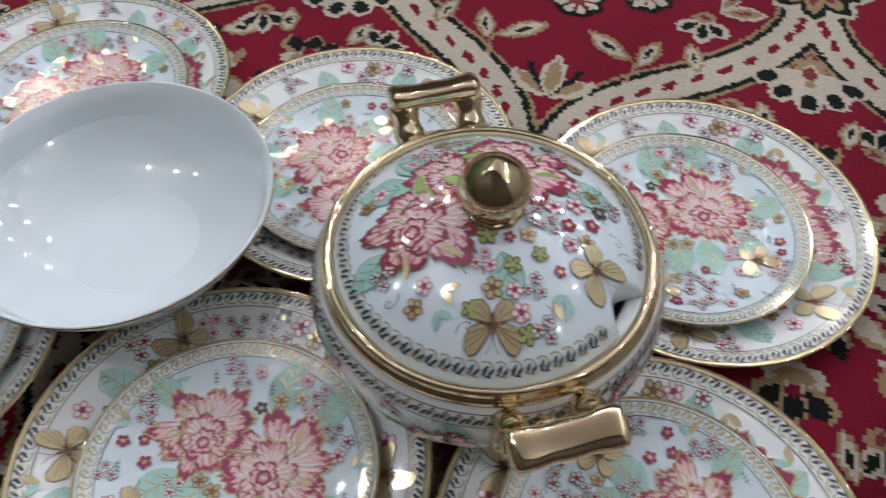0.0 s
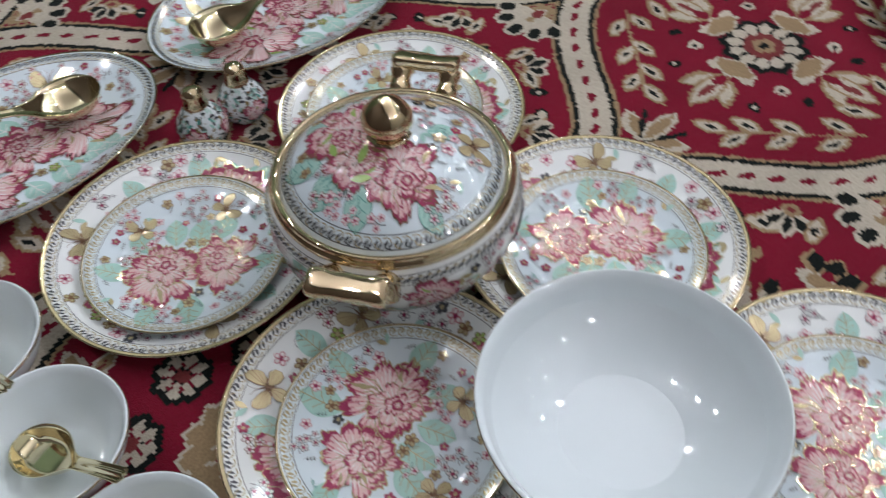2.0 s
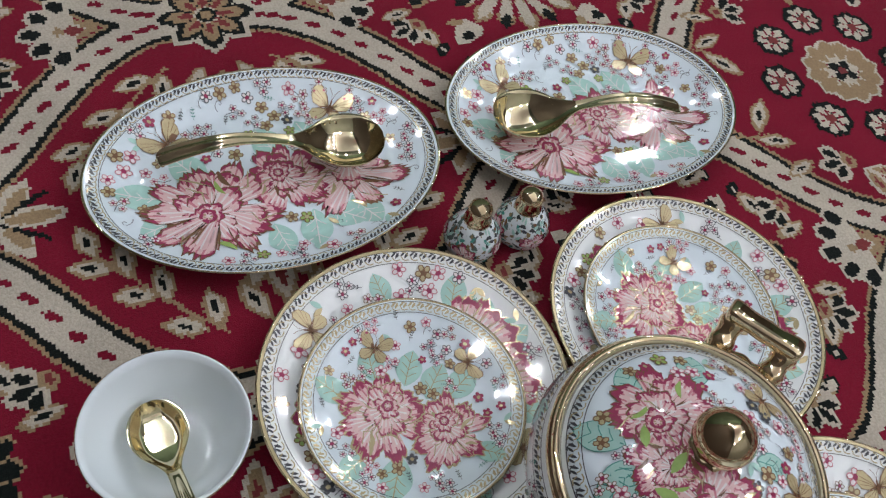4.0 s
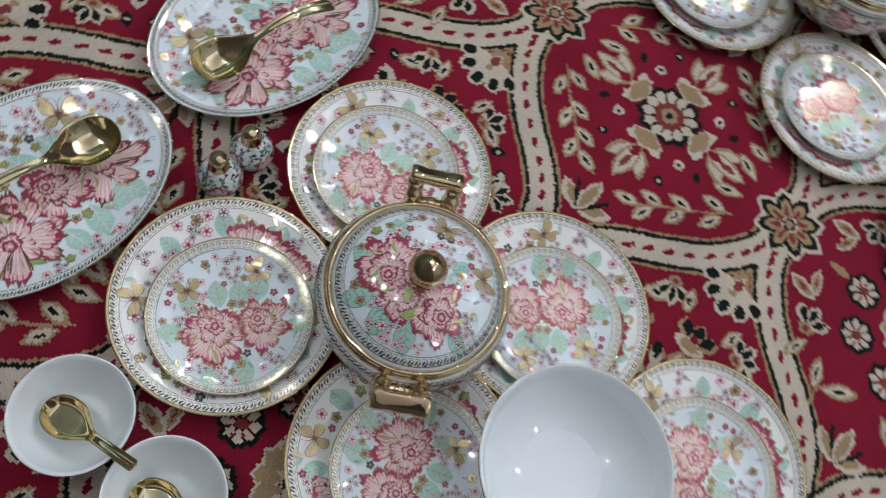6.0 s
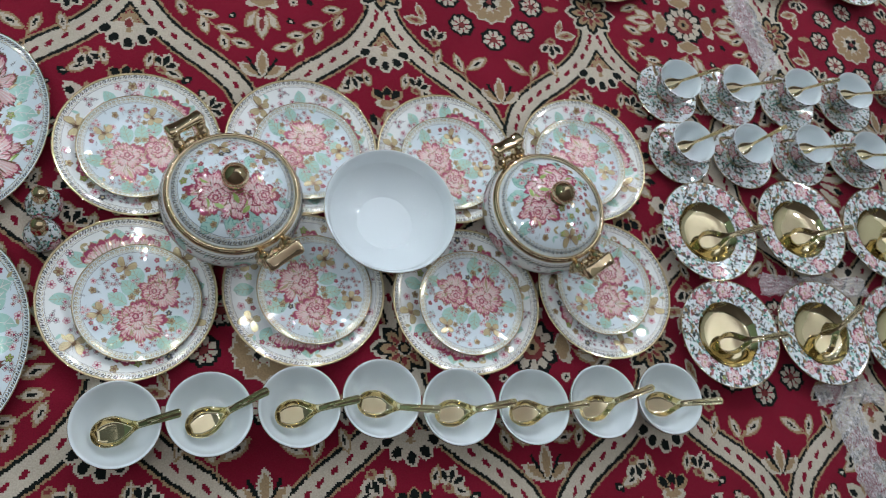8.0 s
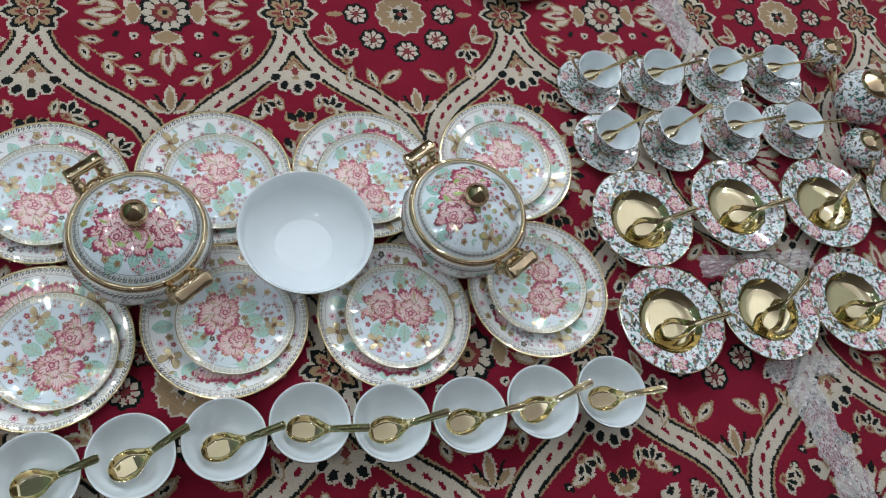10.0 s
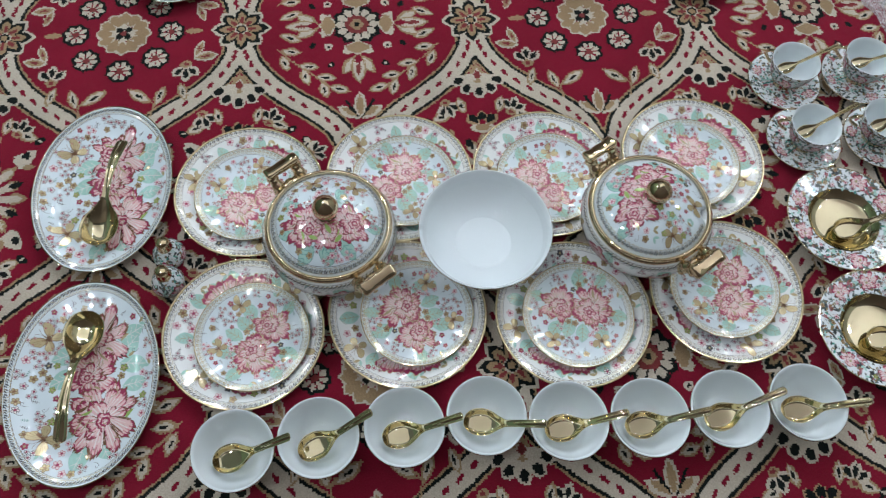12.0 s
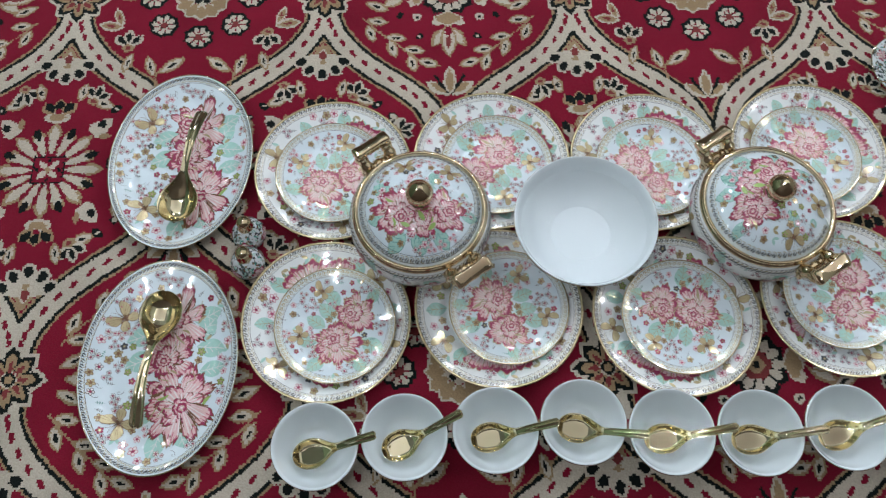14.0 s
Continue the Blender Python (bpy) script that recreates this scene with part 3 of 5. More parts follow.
def soup_plate():
    R = 0.105
    ob = tagged(new("soup_plate"), "porcelain soup plate with floral rim and mirror-gold well on the carpet", "plate", "gold soup plates")
    well = [(0.0, 0.0075), (0.030, 0.0075), (0.043, 0.0077), (0.050, 0.0090), (0.057, 0.0135), (0.062, 0.0215), (0.0645, 0.0245)]
    rim = [(0.0645, 0.0245), (0.075, 0.0265), (0.09, 0.0295), (0.1035, 0.0325), (0.105, 0.0325), (0.105, 0.0315), (0.088, 0.026), (0.066, 0.0205), (0.058, 0.009), (0.05, 0.004), (0.048, 0.0), (0.044, 0.0), (0.042, 0.004), (0.0, 0.004)]
    v, f = spin(rim, 80)
    solid("body", v, f, DENSE, ob)
    v, f = spin([(r, z + 0.0002) for r, z in well], 80)
    solid("gilded_well", v, f, SPOON_GOLD, ob, "mirror-gold well")
    v, f = ring_tube(R - 0.0003, 0.0325, 0.0011, 80, 6)
    solid("gilded_rim", v, f, GOLD, ob, "thin gold edge")
    s = lambda x, y, h: (x, y, 0.0245 + (math.hypot(x, y) - 0.0645) * 0.207 + h)
    keep, blooms = [], []
    for a in (0.3, 1.0, 2.6, 3.4, 4.7):
        blooms.append(lambda p, a=a: peony(p, 0.085 * math.cos(a), 0.085 * math.sin(a), 0.0195, a, 2, False, int(a * 10)))
        keep.append((0.086 * math.cos(a), 0.086 * math.sin(a), 0.016))
    figures("painted_peony", s, ob, blooms, "pink peony")
    p = Print(seed=34)
    for k in range(120):
        a, r = p.rng.uniform(0, 6.28), p.rng.uniform(0.067, 0.099)
        x, y = r * math.cos(a), r * math.sin(a)
        if all(math.hypot(x - q, y - w) > e for q, w, e in keep):
            p.lens(T2(), x, y, 0.009, 0.0042, p.rng.uniform(0, 6.28), p.rng.choice([I_GREY, I_DTEAL, I_TEAL, I_BROWN]), 1, 4)
    p.put("painted_leaf", s, INKS, ob, "grey-green sprigs", kind="stuff")
    p = Print(seed=35)

    def field(g):
        a, r = g.uniform(0, 6.283), g.uniform(0.068, 0.1)
        return r * math.cos(a), r * math.sin(a)
    scatter(p, random.Random(36), field, 40, keep, 0.0042)
    p.put("painted_blossom", s, INKS, ob, "small blossoms")
    return ob


# ---- bowls, tureens ----
def round_bowl(name, label, group, R, H, foot, flat, power=2.5):
    ob = tagged(new(name), label, "bowl", group)
    outer = []
    for k in range(13):
        t = k / 12
        r = foot + 0.004 + (R - foot - 0.004) * (0.62 * math.sin(t * math.pi / 2) + 0.38 * t)
        outer.append((r, 0.006 + (H - 0.006) * (0.45 * t + 0.55 * (1 - math.cos(t * math.pi / 2)))))
    prof = [(0.0, 0.004), (foot - 0.003, 0.004), (foot - 0.002, 0.0), (foot + 0.002, 0.0), (foot + 0.003, 0.005)] + outer[1:]
    prof += [(R - 0.0005, H + 0.0012), (R - 0.0022, H + 0.0012)]
    Ri = R - 0.0030
    for k in range(23, -1, -1):
        r = Ri * k / 24
        prof.append((r, 0.0085 + 0.0012 * (r / Ri) ** 2 + (H - 0.0097) * (max(0.0, r - flat) / (Ri - flat)) ** power))
    v, f = spin(prof, 96)
    solid("body", v, f, CHINA_PLAIN, ob)
    v, f = spin([(R - 0.0006, H + 0.0008), (R + 0.0003, H + 0.0004), (R + 0.0004, H - 0.0014), (R - 0.0002, H - 0.002)], 96)
    solid("gilded_edge", v, f, GOLD, ob, "hair-thin gold edge")
    return ob


def tureen(name_label, turn_lid, notch):
    ob = tagged(new("tureen"), name_label, "tureen", "tureens")
    R = 0.1085
    outer = [(0.066, 0.004), (0.081, 0.016), (0.098, 0.036), (0.1065, 0.054), (R, 0.068), (0.1070, 0.081), (0.1020, 0.0905), (0.0985, 0.0945)]
    prof = [(0.0, 0.003), (0.060, 0.003), (0.061, 0.0), (0.065, 0.0)] + outer + [(0.0965, 0.0965), (0.0945, 0.0962), (0.0850, 0.0940), (0.0845, 0.0915), (0.0935, 0.086), (0.096, 0.07), (0.09, 0.045), (0.06, 0.012), (0.0, 0.01)]
    v, f = spin(prof, 96)
    solid("body", v, f, CHINA, ob)
    v, f = spin([(0.0992, 0.0895), (0.1018, 0.0925), (0.1022, 0.0955), (0.1002, 0.0975), (0.0990, 0.0985), (0.0992, 0.1005), (0.0975, 0.1020), (0.0950, 0.1018), (0.0936, 0.1000), (0.0930, 0.094)], 96)
    solid("gilded_rim", v, f, GOLD, ob, "broad gold rim")

    def side(x, y, h):
        a = x / 0.104
        for (r0, z0), (r1, z1) in zip(outer, outer[1:]):
            if z0 <= y <= z1:
                r = r0 + (r1 - r0) * (y - z0) / (z1 - z0)
                break
        else:
            r = outer[-1][0]
        return ((r + h + 0.0003) * math.cos(a), (r + h + 0.0003) * math.sin(a), y)
    p = Print(seed=43)
    per = 2 * math.pi * 0.104
    n = 92
    for k in range(n):
        x = per * k / n
        p.lens(T2(), x, 0.0822, 0.0072, 0.0024, 0.95, I_GREY, 1, 4)
        p.lens(T2(), x + 0.0030, 0.0820, 0.0062, 0.0020, 0.65, I_GREY, 1.5, 4)
        p.lens(T2(), x + 0.0010, 0.0858, 0.0050, 0.0014, 0.1, I_GOLD, 1.5, 3)
    for z in (0.0808, 0.0884):
        p.stroke(T2(), [(per * k / 120, z) for k in range(121)], 0.0006, I_GREY, 1)
    p.put("leaf_border", side, INKS, ob, "grey leaf chain")
    keep, leaves, blooms = [], [], []
    for k in range(6):
        x = per * (k + 0.5) / 6
        blooms.append(lambda p, x=x, k=k: peony(p, x, 0.052 + 0.008 * (k % 2), 0.024, k, 2, False, k))
        leaves += [lambda p, x=x, k=k: big_leaf(p, x + 0.018, 0.056, 0.032, 0.4 + k), lambda p, x=x, k=k: big_leaf(p, x - 0.018, 0.05, 0.030, 2.4 + k)]
        keep.append((x, 0.055, 0.026))
    figures("painted_leaf", side, ob, leaves, "teal leaf")
    figures("painted_peony", side, ob, blooms, "pink peony")
    p = Print(seed=45)
    for k in range(3):
        butterfly(p, per * (2 * k + 1) / 6, 0.06, 0.021, 0.5)
        keep.append((per * (2 * k + 1) / 6, 0.06, 0.02))
    scatter(p, random.Random(46), lambda g: (g.uniform(0, per), g.uniform(0.020, 0.078)), 96, keep, 0.0055)
    p.put("painted_blossom", side, INKS, ob, "blossoms and gold butterflies")
    # lid
    Rl = 0.0922

    def dome(r):
        return 0.0990 + 0.038 * (1 - (r / Rl) ** 2) ** 0.9 if r < Rl else 0.0990
    lid_prof = [(Rl - 0.003, 0.0945), (Rl, 0.0955)] + [(Rl * k / 12, dome(Rl * k / 12)) for k in range(12, -1, -1)]
    v, f = spin(lid_prof, 160, 1.0, (notch, 0.15, 0.0135) if notch is not None else None)
    lid = solid("lid", v, f, CHINA_BLUE, ob, "domed white lid with painted peonies")
    surf = lambda x, y, h: (x, y, dome(min(math.hypot(x, y), Rl)) + h + 0.0002)
    p = Print(seed=47)
    border(p, Rl - 0.0062, step=0.0076, depth=0.0076, inner=notch is None, gap=notch)
    p.put("leaf_border", surf, INKS, lid, "grey leaf chain")
    c, s = math.cos(turn_lid), math.sin(turn_lid)
    rot = lambda x, y: (x * c - y * s, x * s + y * c)
    keep, leaves, blooms = [(0, 0, 0.02)], [], []
    for x, y, L, a in ((0.0, -0.046, 0.036, -1.9), (0.012, -0.048, 0.034, -1.0), (-0.046, -0.02, 0.034, 2.9), (-0.028, -0.048, 0.034, -2.6), (0.02, 0.022, 0.028, 0.9), (-0.04, 0.016, 0.034, 2.3), (0.055, -0.03, 0.026, -0.2), (-0.012, -0.044, 0.036, -1.5)):
        leaves.append(lambda p, q=rot(x, y), L=L, a=a: big_leaf(p, *q, L, a + turn_lid, 1, I_TEAL, I_DTEAL))
    for x, y, R_, sd in ((-0.034, -0.014, 0.040, 3), (0.030, -0.026, 0.039, 5), (-0.004, -0.036, 0.026, 6)):
        blooms.append(lambda p, q=rot(x, y), R_=R_, sd=sd: peony(p, *q, R_, sd + turn_lid, 2 + 0.2 * sd, False, sd))
        keep.append((*rot(x, y), R_ * 0.95))
    for x, y, L, a in ((-0.005, -0.02, 0.018, -1.2), (0.004, -0.05, 0.016, 0.6), (-0.02, -0.04, 0.016, 2.6)):
        leaves.append(lambda p, q=rot(x, y), L=L, a=a: p.lens(T2(), *q, L, L * 0.4, a + turn_lid, I_GREEN, 8.5, 5))
    figures("painted_leaf", surf, lid, leaves, "teal leaf")
    figures("painted_peony", surf, lid, blooms, "large pink peony")
    p = Print(seed=49)
    for x, y, a in ((0.052, 0.042, 0.7), (-0.012, 0.064, 1.6)):
        q = rot(x, y)
        butterfly(p, *q, 0.021, a + turn_lid, 3, I_BROWN)
        keep.append((*q, 0.013))

    def field(g):
        a, r = g.uniform(0, 6.283), 0.074 * math.sqrt(g.random())
        return r * math.cos(a), r * math.sin(a)
    scatter(p, random.Random(50), field, 84, keep, 0.0052)
    p.put("painted_blossom", surf, INKS, lid, "small blossoms and butterflies")
    zt = dome(0)
    ruffle = []
    rv, rf = spin([(0.0, zt - 0.003), (0.0170, zt - 0.0028), (0.0178, zt - 0.0008), (0.0160, zt + 0.0016), (0.0120, zt + 0.0022), (0.0, zt + 0.0024)], 72)
    for x, y, z in rv:
        a, r = math.atan2(y, x), math.hypot(x, y)
        k = 1 + 0.07 * math.cos(9 * a) * (r / 0.0225) ** 3
        ruffle.append((x * k, y * k, z + 0.0008 * math.cos(9 * a) * (r / 0.0225) ** 2))
    solid("knob_collar", ruffle, rf, GOLD, lid, "scalloped gold collar")
    v, f = spin([(0.0, zt + 0.001), (0.0110, zt + 0.001), (0.0094, zt + 0.0035), (0.0125, zt + 0.0055), (0.0180, zt + 0.0085), (0.0207, zt + 0.0135), (0.0202, zt + 0.0195), (0.0170, zt + 0.0258), (0.0118, zt + 0.0312), (0.0065, zt + 0.0350), (0.0025, zt + 0.0372), (0.0, zt + 0.0378)], 48)
    solid("knob", v, f, GOLD, lid, "onion-shaped gold knob")
    # handles
    for e in (0, 1):
        a = math.pi * e
        u, w = Vector((math.cos(a), math.sin(a), 0)), Vector((-math.sin(a), math.cos(a), 0))
        lean = (u * 0.32 + Vector((0, 0, 1))).normalized()
        flat_dir = (u - Vector((0, 0, 0.32))).normalized()
        gv, gf, m = [], [], 20
        steps = [-1.0, -0.985, -0.93, -0.8, -0.6, -0.35, 0.0, 0.35, 0.6, 0.8, 0.93, 0.985, 1.0]
        for t in steps:
            swell = 0.86 + 0.14 * t * t + 0.04 * math.cos(9 * t)
            close = 0.0 if abs(t) == 1 else (0.72 if abs(t) > 0.98 else (0.95 if abs(t) > 0.9 else 1.0))
            mid = u * 0.1295 + w * (0.0312 * t) + Vector((0, 0, 0.1060 + 0.0012 * t * t))
            for k in range(m):
                b = 2 * math.pi * k / m
                cx, cy = math.cos(b), math.sin(b)
                q = (abs(cx) ** 4 + abs(cy) ** 4) ** -0.25
                gv.append(tuple(mid + flat_dir * (0.0118 * swell * close * q * cx) + lean * (0.0072 * swell * close * q * cy)))
        for i in range(len(steps) - 1):
            for k in range(m):
                k2 = (k + 1) % m
                gf.append((i * m + k, i * m + k2, (i + 1) * m + k2, (i + 1) * m + k))
        grip = solid("handle", gv, gf, GOLD, ob, "gold block-shaped handle")
        lumps = [-0.031 + 0.062 * k / 24 for k in range(25)]
        v, f = tube([u * (0.1105 - 1.2 * y * y) + w * y + Vector((0, 0, 0.0755 + 1.5 * y * y)) for y in lumps], [((0.0075 + 0.0022 * abs(math.cos(y * 190))) * (1 - (abs(y) / 0.034) ** 6), (0.0085 + 0.0030 * abs(math.cos(y * 190))) * (1 - (abs(y) / 0.034) ** 6)) for y in lumps], 12)
        solid("handle_mount", v, f, GOLD, grip, "lobed gold mount")
        for y in (-0.0215, 0.0215):
            leg = [u * (0.0975 + 0.030 * k / 10) + w * (y * (0.95 + 0.10 * k / 10)) + Vector((0, 0, 0.080 + 0.022 * (k / 10) ** 1.2)) for k in range(11)]
            v, f = tube(leg, [(q, q) for q in (0.0122, 0.0118, 0.0098, 0.0090, 0.0104, 0.0108, 0.0092, 0.0086, 0.0100, 0.0106, 0.0094)], 12)
            solid("handle_arm", v, f, GOLD, grip, "gold ringed arm")
    return ob


# ---- spoons ----
def loft_spoon(ob, L, bowl, width, neck, end, depth, rise, flat=True, thick=0.0022, arch=0.0):
    """A porcelain-style spoon: a deep bowl and a channelled handle that climbs."""
    rows, cols = 64, 21
    top, bot = [], []
    peak, join = bowl * 0.44, bowl * 1.12
    for i in range(rows + 1):
        q = i / rows
        s = L * (q ** 1.5 if q < 0.3 else 0.3 ** 1.5 + (q - 0.3) / 0.7 * (1 - 0.3 ** 1.5))
        s = max(s, 0.0002)
        h = max(0.0, s - join) / (L - join)
        shaft = 0.5 * (neck + (end - neck) * smooth_step(h))
        if s > L - end * 0.35:
            shaft *= 1 - 0.55 * ((s - L + end * 0.35) / (end * 0.35)) ** 3
        if s < peak:
            w = 0.5 * width * max(0.0, 1 - (1 - s / peak) ** 2.2) ** 0.5
        else:
            m = min(1.0, (s - peak) / (join - peak))
            w = shaft + (0.5 * width - shaft) * (0.5 + 0.5 * math.cos(math.pi * m ** 1.12))
        hollow = 1 - max(0.0, 1 - s / (peak * 0.8)) ** 2.6 if s < peak else 1 - smooth_step(min(1.0, (s - peak) / (join * 0.98 - peak)))
        d = depth * hollow + (0.0022 * (1 - h) ** 2 * (0 if s < peak else 1) * smooth_step(min(1.0, (s - peak) / (join - peak)))) + 0.0004 - 0.0026 * smooth_step(min(1.0, h * 2.2))
        c = max(0.0, s - bowl * 0.58) / (L - bowl * 0.58)
        climb = rise * (c * c * (2.2 - 1.2 * c) * 0.5 + 0.5 * c * min(1.0, c * 5))
        rim = depth + climb + (arch * math.sin(math.pi * min(1.0, (s - bowl * 0.8) / (L - bowl * 0.8))) if s > bowl * 0.8 else 0.0)
        for k in range(cols):
            e = 2 * k / (cols - 1) - 1
            if flat:
                wall = min(1.0, min((1 - abs(e)) * w, s) / 0.0085)
                fade = 1 - smooth_step(max(0.0, s - 0.86 * bowl) / (join - 0.86 * bowl))
                dip = (depth * wall * (1.25 - 0.25 * wall) - d) * fade + d * (1 - abs(e) ** 3.0) * (1 - fade) + d * fade
            else:
                dip = d * (1 - abs(e) ** 2.2)
            dip -= 0.0011 * math.cos(2 * math.pi * e) * smooth_step(min(1.0, h * 2.5))
            top.append((s - bowl * 0.5, e * w, rim - dip))
            bot.append((s - bowl * 0.5, e * (w + 0.0004), rim - dip - thick * (0.35 + 0.65 * (1 - e * e))))
    n = (rows + 1) * cols
    v = top + bot
    f = []
    for i in range(rows):
        for k in range(cols - 1):
            a, b, c, d = i * cols + k, i * cols + k + 1, (i + 1) * cols + k + 1, (i + 1) * cols + k
            f.append((a, d, c, b))
            f.append((n + a, n + b, n + c, n + d))
        for k in (0, cols - 1):
            a, d = i * cols + k, (i + 1) * cols + k
            f.append((a, n + a, n + d, d) if k == 0 else (a, d, n + d, n + a))
    for i in (0, rows):
        for k in range(cols - 1):
            a, b = i * cols + k, i * cols + k + 1
            f.append((a, b, n + b, n + a) if i == 0 else (a, n + a, n + b, b))
    low = min(z for _, _, z in v)
    v = [(x, y, z - low) for x, y, z in v]
    cut = bowl * 0.56
    for name, test in (("bowl", lambda x: x <= cut), ("handle", lambda x: x > cut)):
        mine = [q for q in f if test(sum(v[i][0] for i in q) / len(q))]
        ids = sorted({i for q in mine for i in q})
        at = {i: k for k, i in enumerate(ids)}
        solid(name, [v[i] for i in ids], [tuple(at[i] for i in q) for q in mine], SPOON_GOLD, ob)
    return ob


def soup_spoon():
    ob = tagged(new("soup_spoon"), "polished gold soup spoon with deep flat-bottomed bowl", "spoon", "gold soup spoons")
    return loft_spoon(ob, 0.132, 0.064, 0.044, 0.0105, 0.0128, 0.012, 0.028)


def serving_spoon():
    ob = tagged(new("serving_spoon"), "large polished gold serving spoon lying on an oval platter", "spoon", "gold serving spoons")
    return loft_spoon(ob, 0.216, 0.086, 0.066, 0.012, 0.021, 0.026, -0.006, False, 0.0026, 0.016)


def teaspoon():
    ob = tagged(new("teaspoon"), "thin gold teaspoon leaning in a coffee cup", "spoon", "gold teaspoons")
    loft_spoon(ob, 0.128, 0.040, 0.025, 0.0052, 0.0085, 0.005, 0.002, False, 0.0015)
    return ob


# ---- coffee things ----
def speckle(p, field, count, keep, seed, size=0.0045):
    g = random.Random(seed)
    for k in range(count):
        x, y = field(g)
        p.lens(T2(), x, y, size * 1.8, size * 0.8, g.uniform(0, 6.28), g.choice([I_GREY, I_DTEAL, I_TEAL, I_TEAL, I_BROWN]), 1, 4)


def saucer():
    R = 0.0715
    ob = tagged(new("saucer"), "small floral porcelain saucer with gold edge on the carpet", "saucer", "coffee saucers")
    top = plate_body("body", R, 0.036, 0.006, 0.0155, ob, thick=0.003, mat=DENSE, foot=0.5)
    v, f = ring_tube(R - 0.0003, 0.0155, 0.0011, 64, 6)
    solid("gilded_rim", v, f, GOLD, ob, "gold edge")
    s = on_plate(top)
    p = Print(seed=53)
    for a in (0.8, 2.6, 4.3, 5.6):
        peony(p, 0.054 * math.cos(a), 0.054 * math.sin(a), 0.0135, a, 2, False, int(10 * a))

    def field(g):
        a, r = g.uniform(0, 6.283), g.uniform(0.02, 0.067)
        return r * math.cos(a), r * math.sin(a)
    speckle(p, field, 90, [], 54, 0.0040)
    p.put("painted_peony", s, INKS, ob, "pink peonies and grey-green sprigs")
    p = Print(seed=55)
    scatter(p, random.Random(56), field, 16, [], 0.0034)
    p.put("painted_blossom", s, INKS, ob, "small blossoms")
    return ob


def coffee_cup():
    ob = tagged(new("coffee_cup"), "floral porcelain coffee cup, white inside, on a saucer", "cup", "coffee cups")
    outer = [(0.021, 0.003), (0.026, 0.008), (0.0335, 0.018), (0.0395, 0.032), (0.0435, 0.048), (0.0465, 0.060)]
    v, f = spin([(0.0, 0.002), (0.018, 0.002), (0.0185, 0.0), (0.0215, 0.0)] + outer + [(0.0462, 0.0612)], 64)
    solid("outside", v, f, DENSE, ob, "dense floral print")
    v, f = spin([(0.0462, 0.0612), (0.0448, 0.0612), (0.0415, 0.048), (0.0372, 0.032), (0.031, 0.018), (0.022, 0.009), (0.0, 0.0075)], 64)
    solid("inside", v, f, CHINA_PLAIN, ob, "plain white lining")
    fv, ff = spin([(0.0165, -0.0002), (0.0245, -0.0002), (0.0252, 0.0015), (0.0232, 0.0040), (0.0262, 0.0068), (0.0292, 0.0105), (0.0322, 0.0150), (0.0342, 0.0182), (0.0336, 0.0186)], 64)
    fv = [(x * (1 + 0.03 * math.cos(16 * math.atan2(y, x))), y * (1 + 0.03 * math.cos(16 * math.atan2(y, x))), z) for x, y, z in fv]
    solid("gilded_foot", fv, ff, GOLD, ob, "fluted gold foot")

    def side(x, y, h):
        a = x / 0.042
        r = outer[-1][0]
        for (r0, z0), (r1, z1) in zip(outer, outer[1:]):
            if z0 <= y <= z1:
                r = r0 + (r1 - r0) * (y - z0) / (z1 - z0)
                break
        return ((r + h + 0.0003) * math.cos(a), (r + h + 0.0003) * math.sin(a), y)
    per = 2 * math.pi * 0.042
    p = Print(seed=57)
    for k in range(5):
        peony(p, per * k / 5, 0.034 + 0.006 * (k % 2), 0.017, k, 2, False, k)
    speckle(p, lambda g: (g.uniform(0, per), g.uniform(0.006, 0.056)), 160, [], 58, 0.0045)
    p.put("painted_peony", side, INKS, ob, "dense pink and grey-green flowers")
    pts = [(-0.042 - 0.019 * math.sin(math.pi * k / 10) ** 0.8, 0, 0.050 - 0.031 * k / 10) for k in range(11)]
    v, f = tube(pts, [(0.0034, 0.003)] * 11, 8)
    solid("handle", v, f, GOLD, ob, "gold handle")
    return ob


def shaker(kind, label):
    ob = tagged(new(kind), label, "shaker", "shaker pair")
    outer = [(0.0215, 0.002), (0.026, 0.010), (0.0272, 0.019), (0.024, 0.030), (0.0165, 0.041), (0.0125, 0.046)]
    v, f = spin([(0.0, 0.001), (0.019, 0.001), (0.020, 0.0)] + outer + [(0.0, 0.047)], 48)
    solid("body", v, f, DENSE, ob)

    def side(x, y, h):
        r = outer[-1][0]
        for (r0, z0), (r1, z1) in zip(outer, outer[1:]):
            if z0 <= y <= z1:
                r = r0 + (r1 - r0) * (y - z0) / (z1 - z0)
                break
        a = x / 0.024
        return ((r + h + 0.0003) * math.cos(a), (r + h + 0.0003) * math.sin(a), y)
    per = 2 * math.pi * 0.024
    p = Print(seed=61)
    for k in range(4):
        peony(p, per * k / 4, 0.020, 0.0135, k, 2, False, k)
    speckle(p, lambda g: (g.uniform(0, per), g.uniform(0.004, 0.042)), 90, [], 62, 0.0038)
    p.put("painted_peony", side, INKS, ob, "pink and grey-green flowers")
    v, f = spin([(0.0122, 0.0445), (0.0136, 0.046), (0.0128, 0.049), (0.0112, 0.056), (0.0118, 0.060), (0.0108, 0.0645), (0.0065, 0.0680), (0.0, 0.069)], 40)
    solid("cap", v, f, GOLD, ob, "gold cap")
    return ob


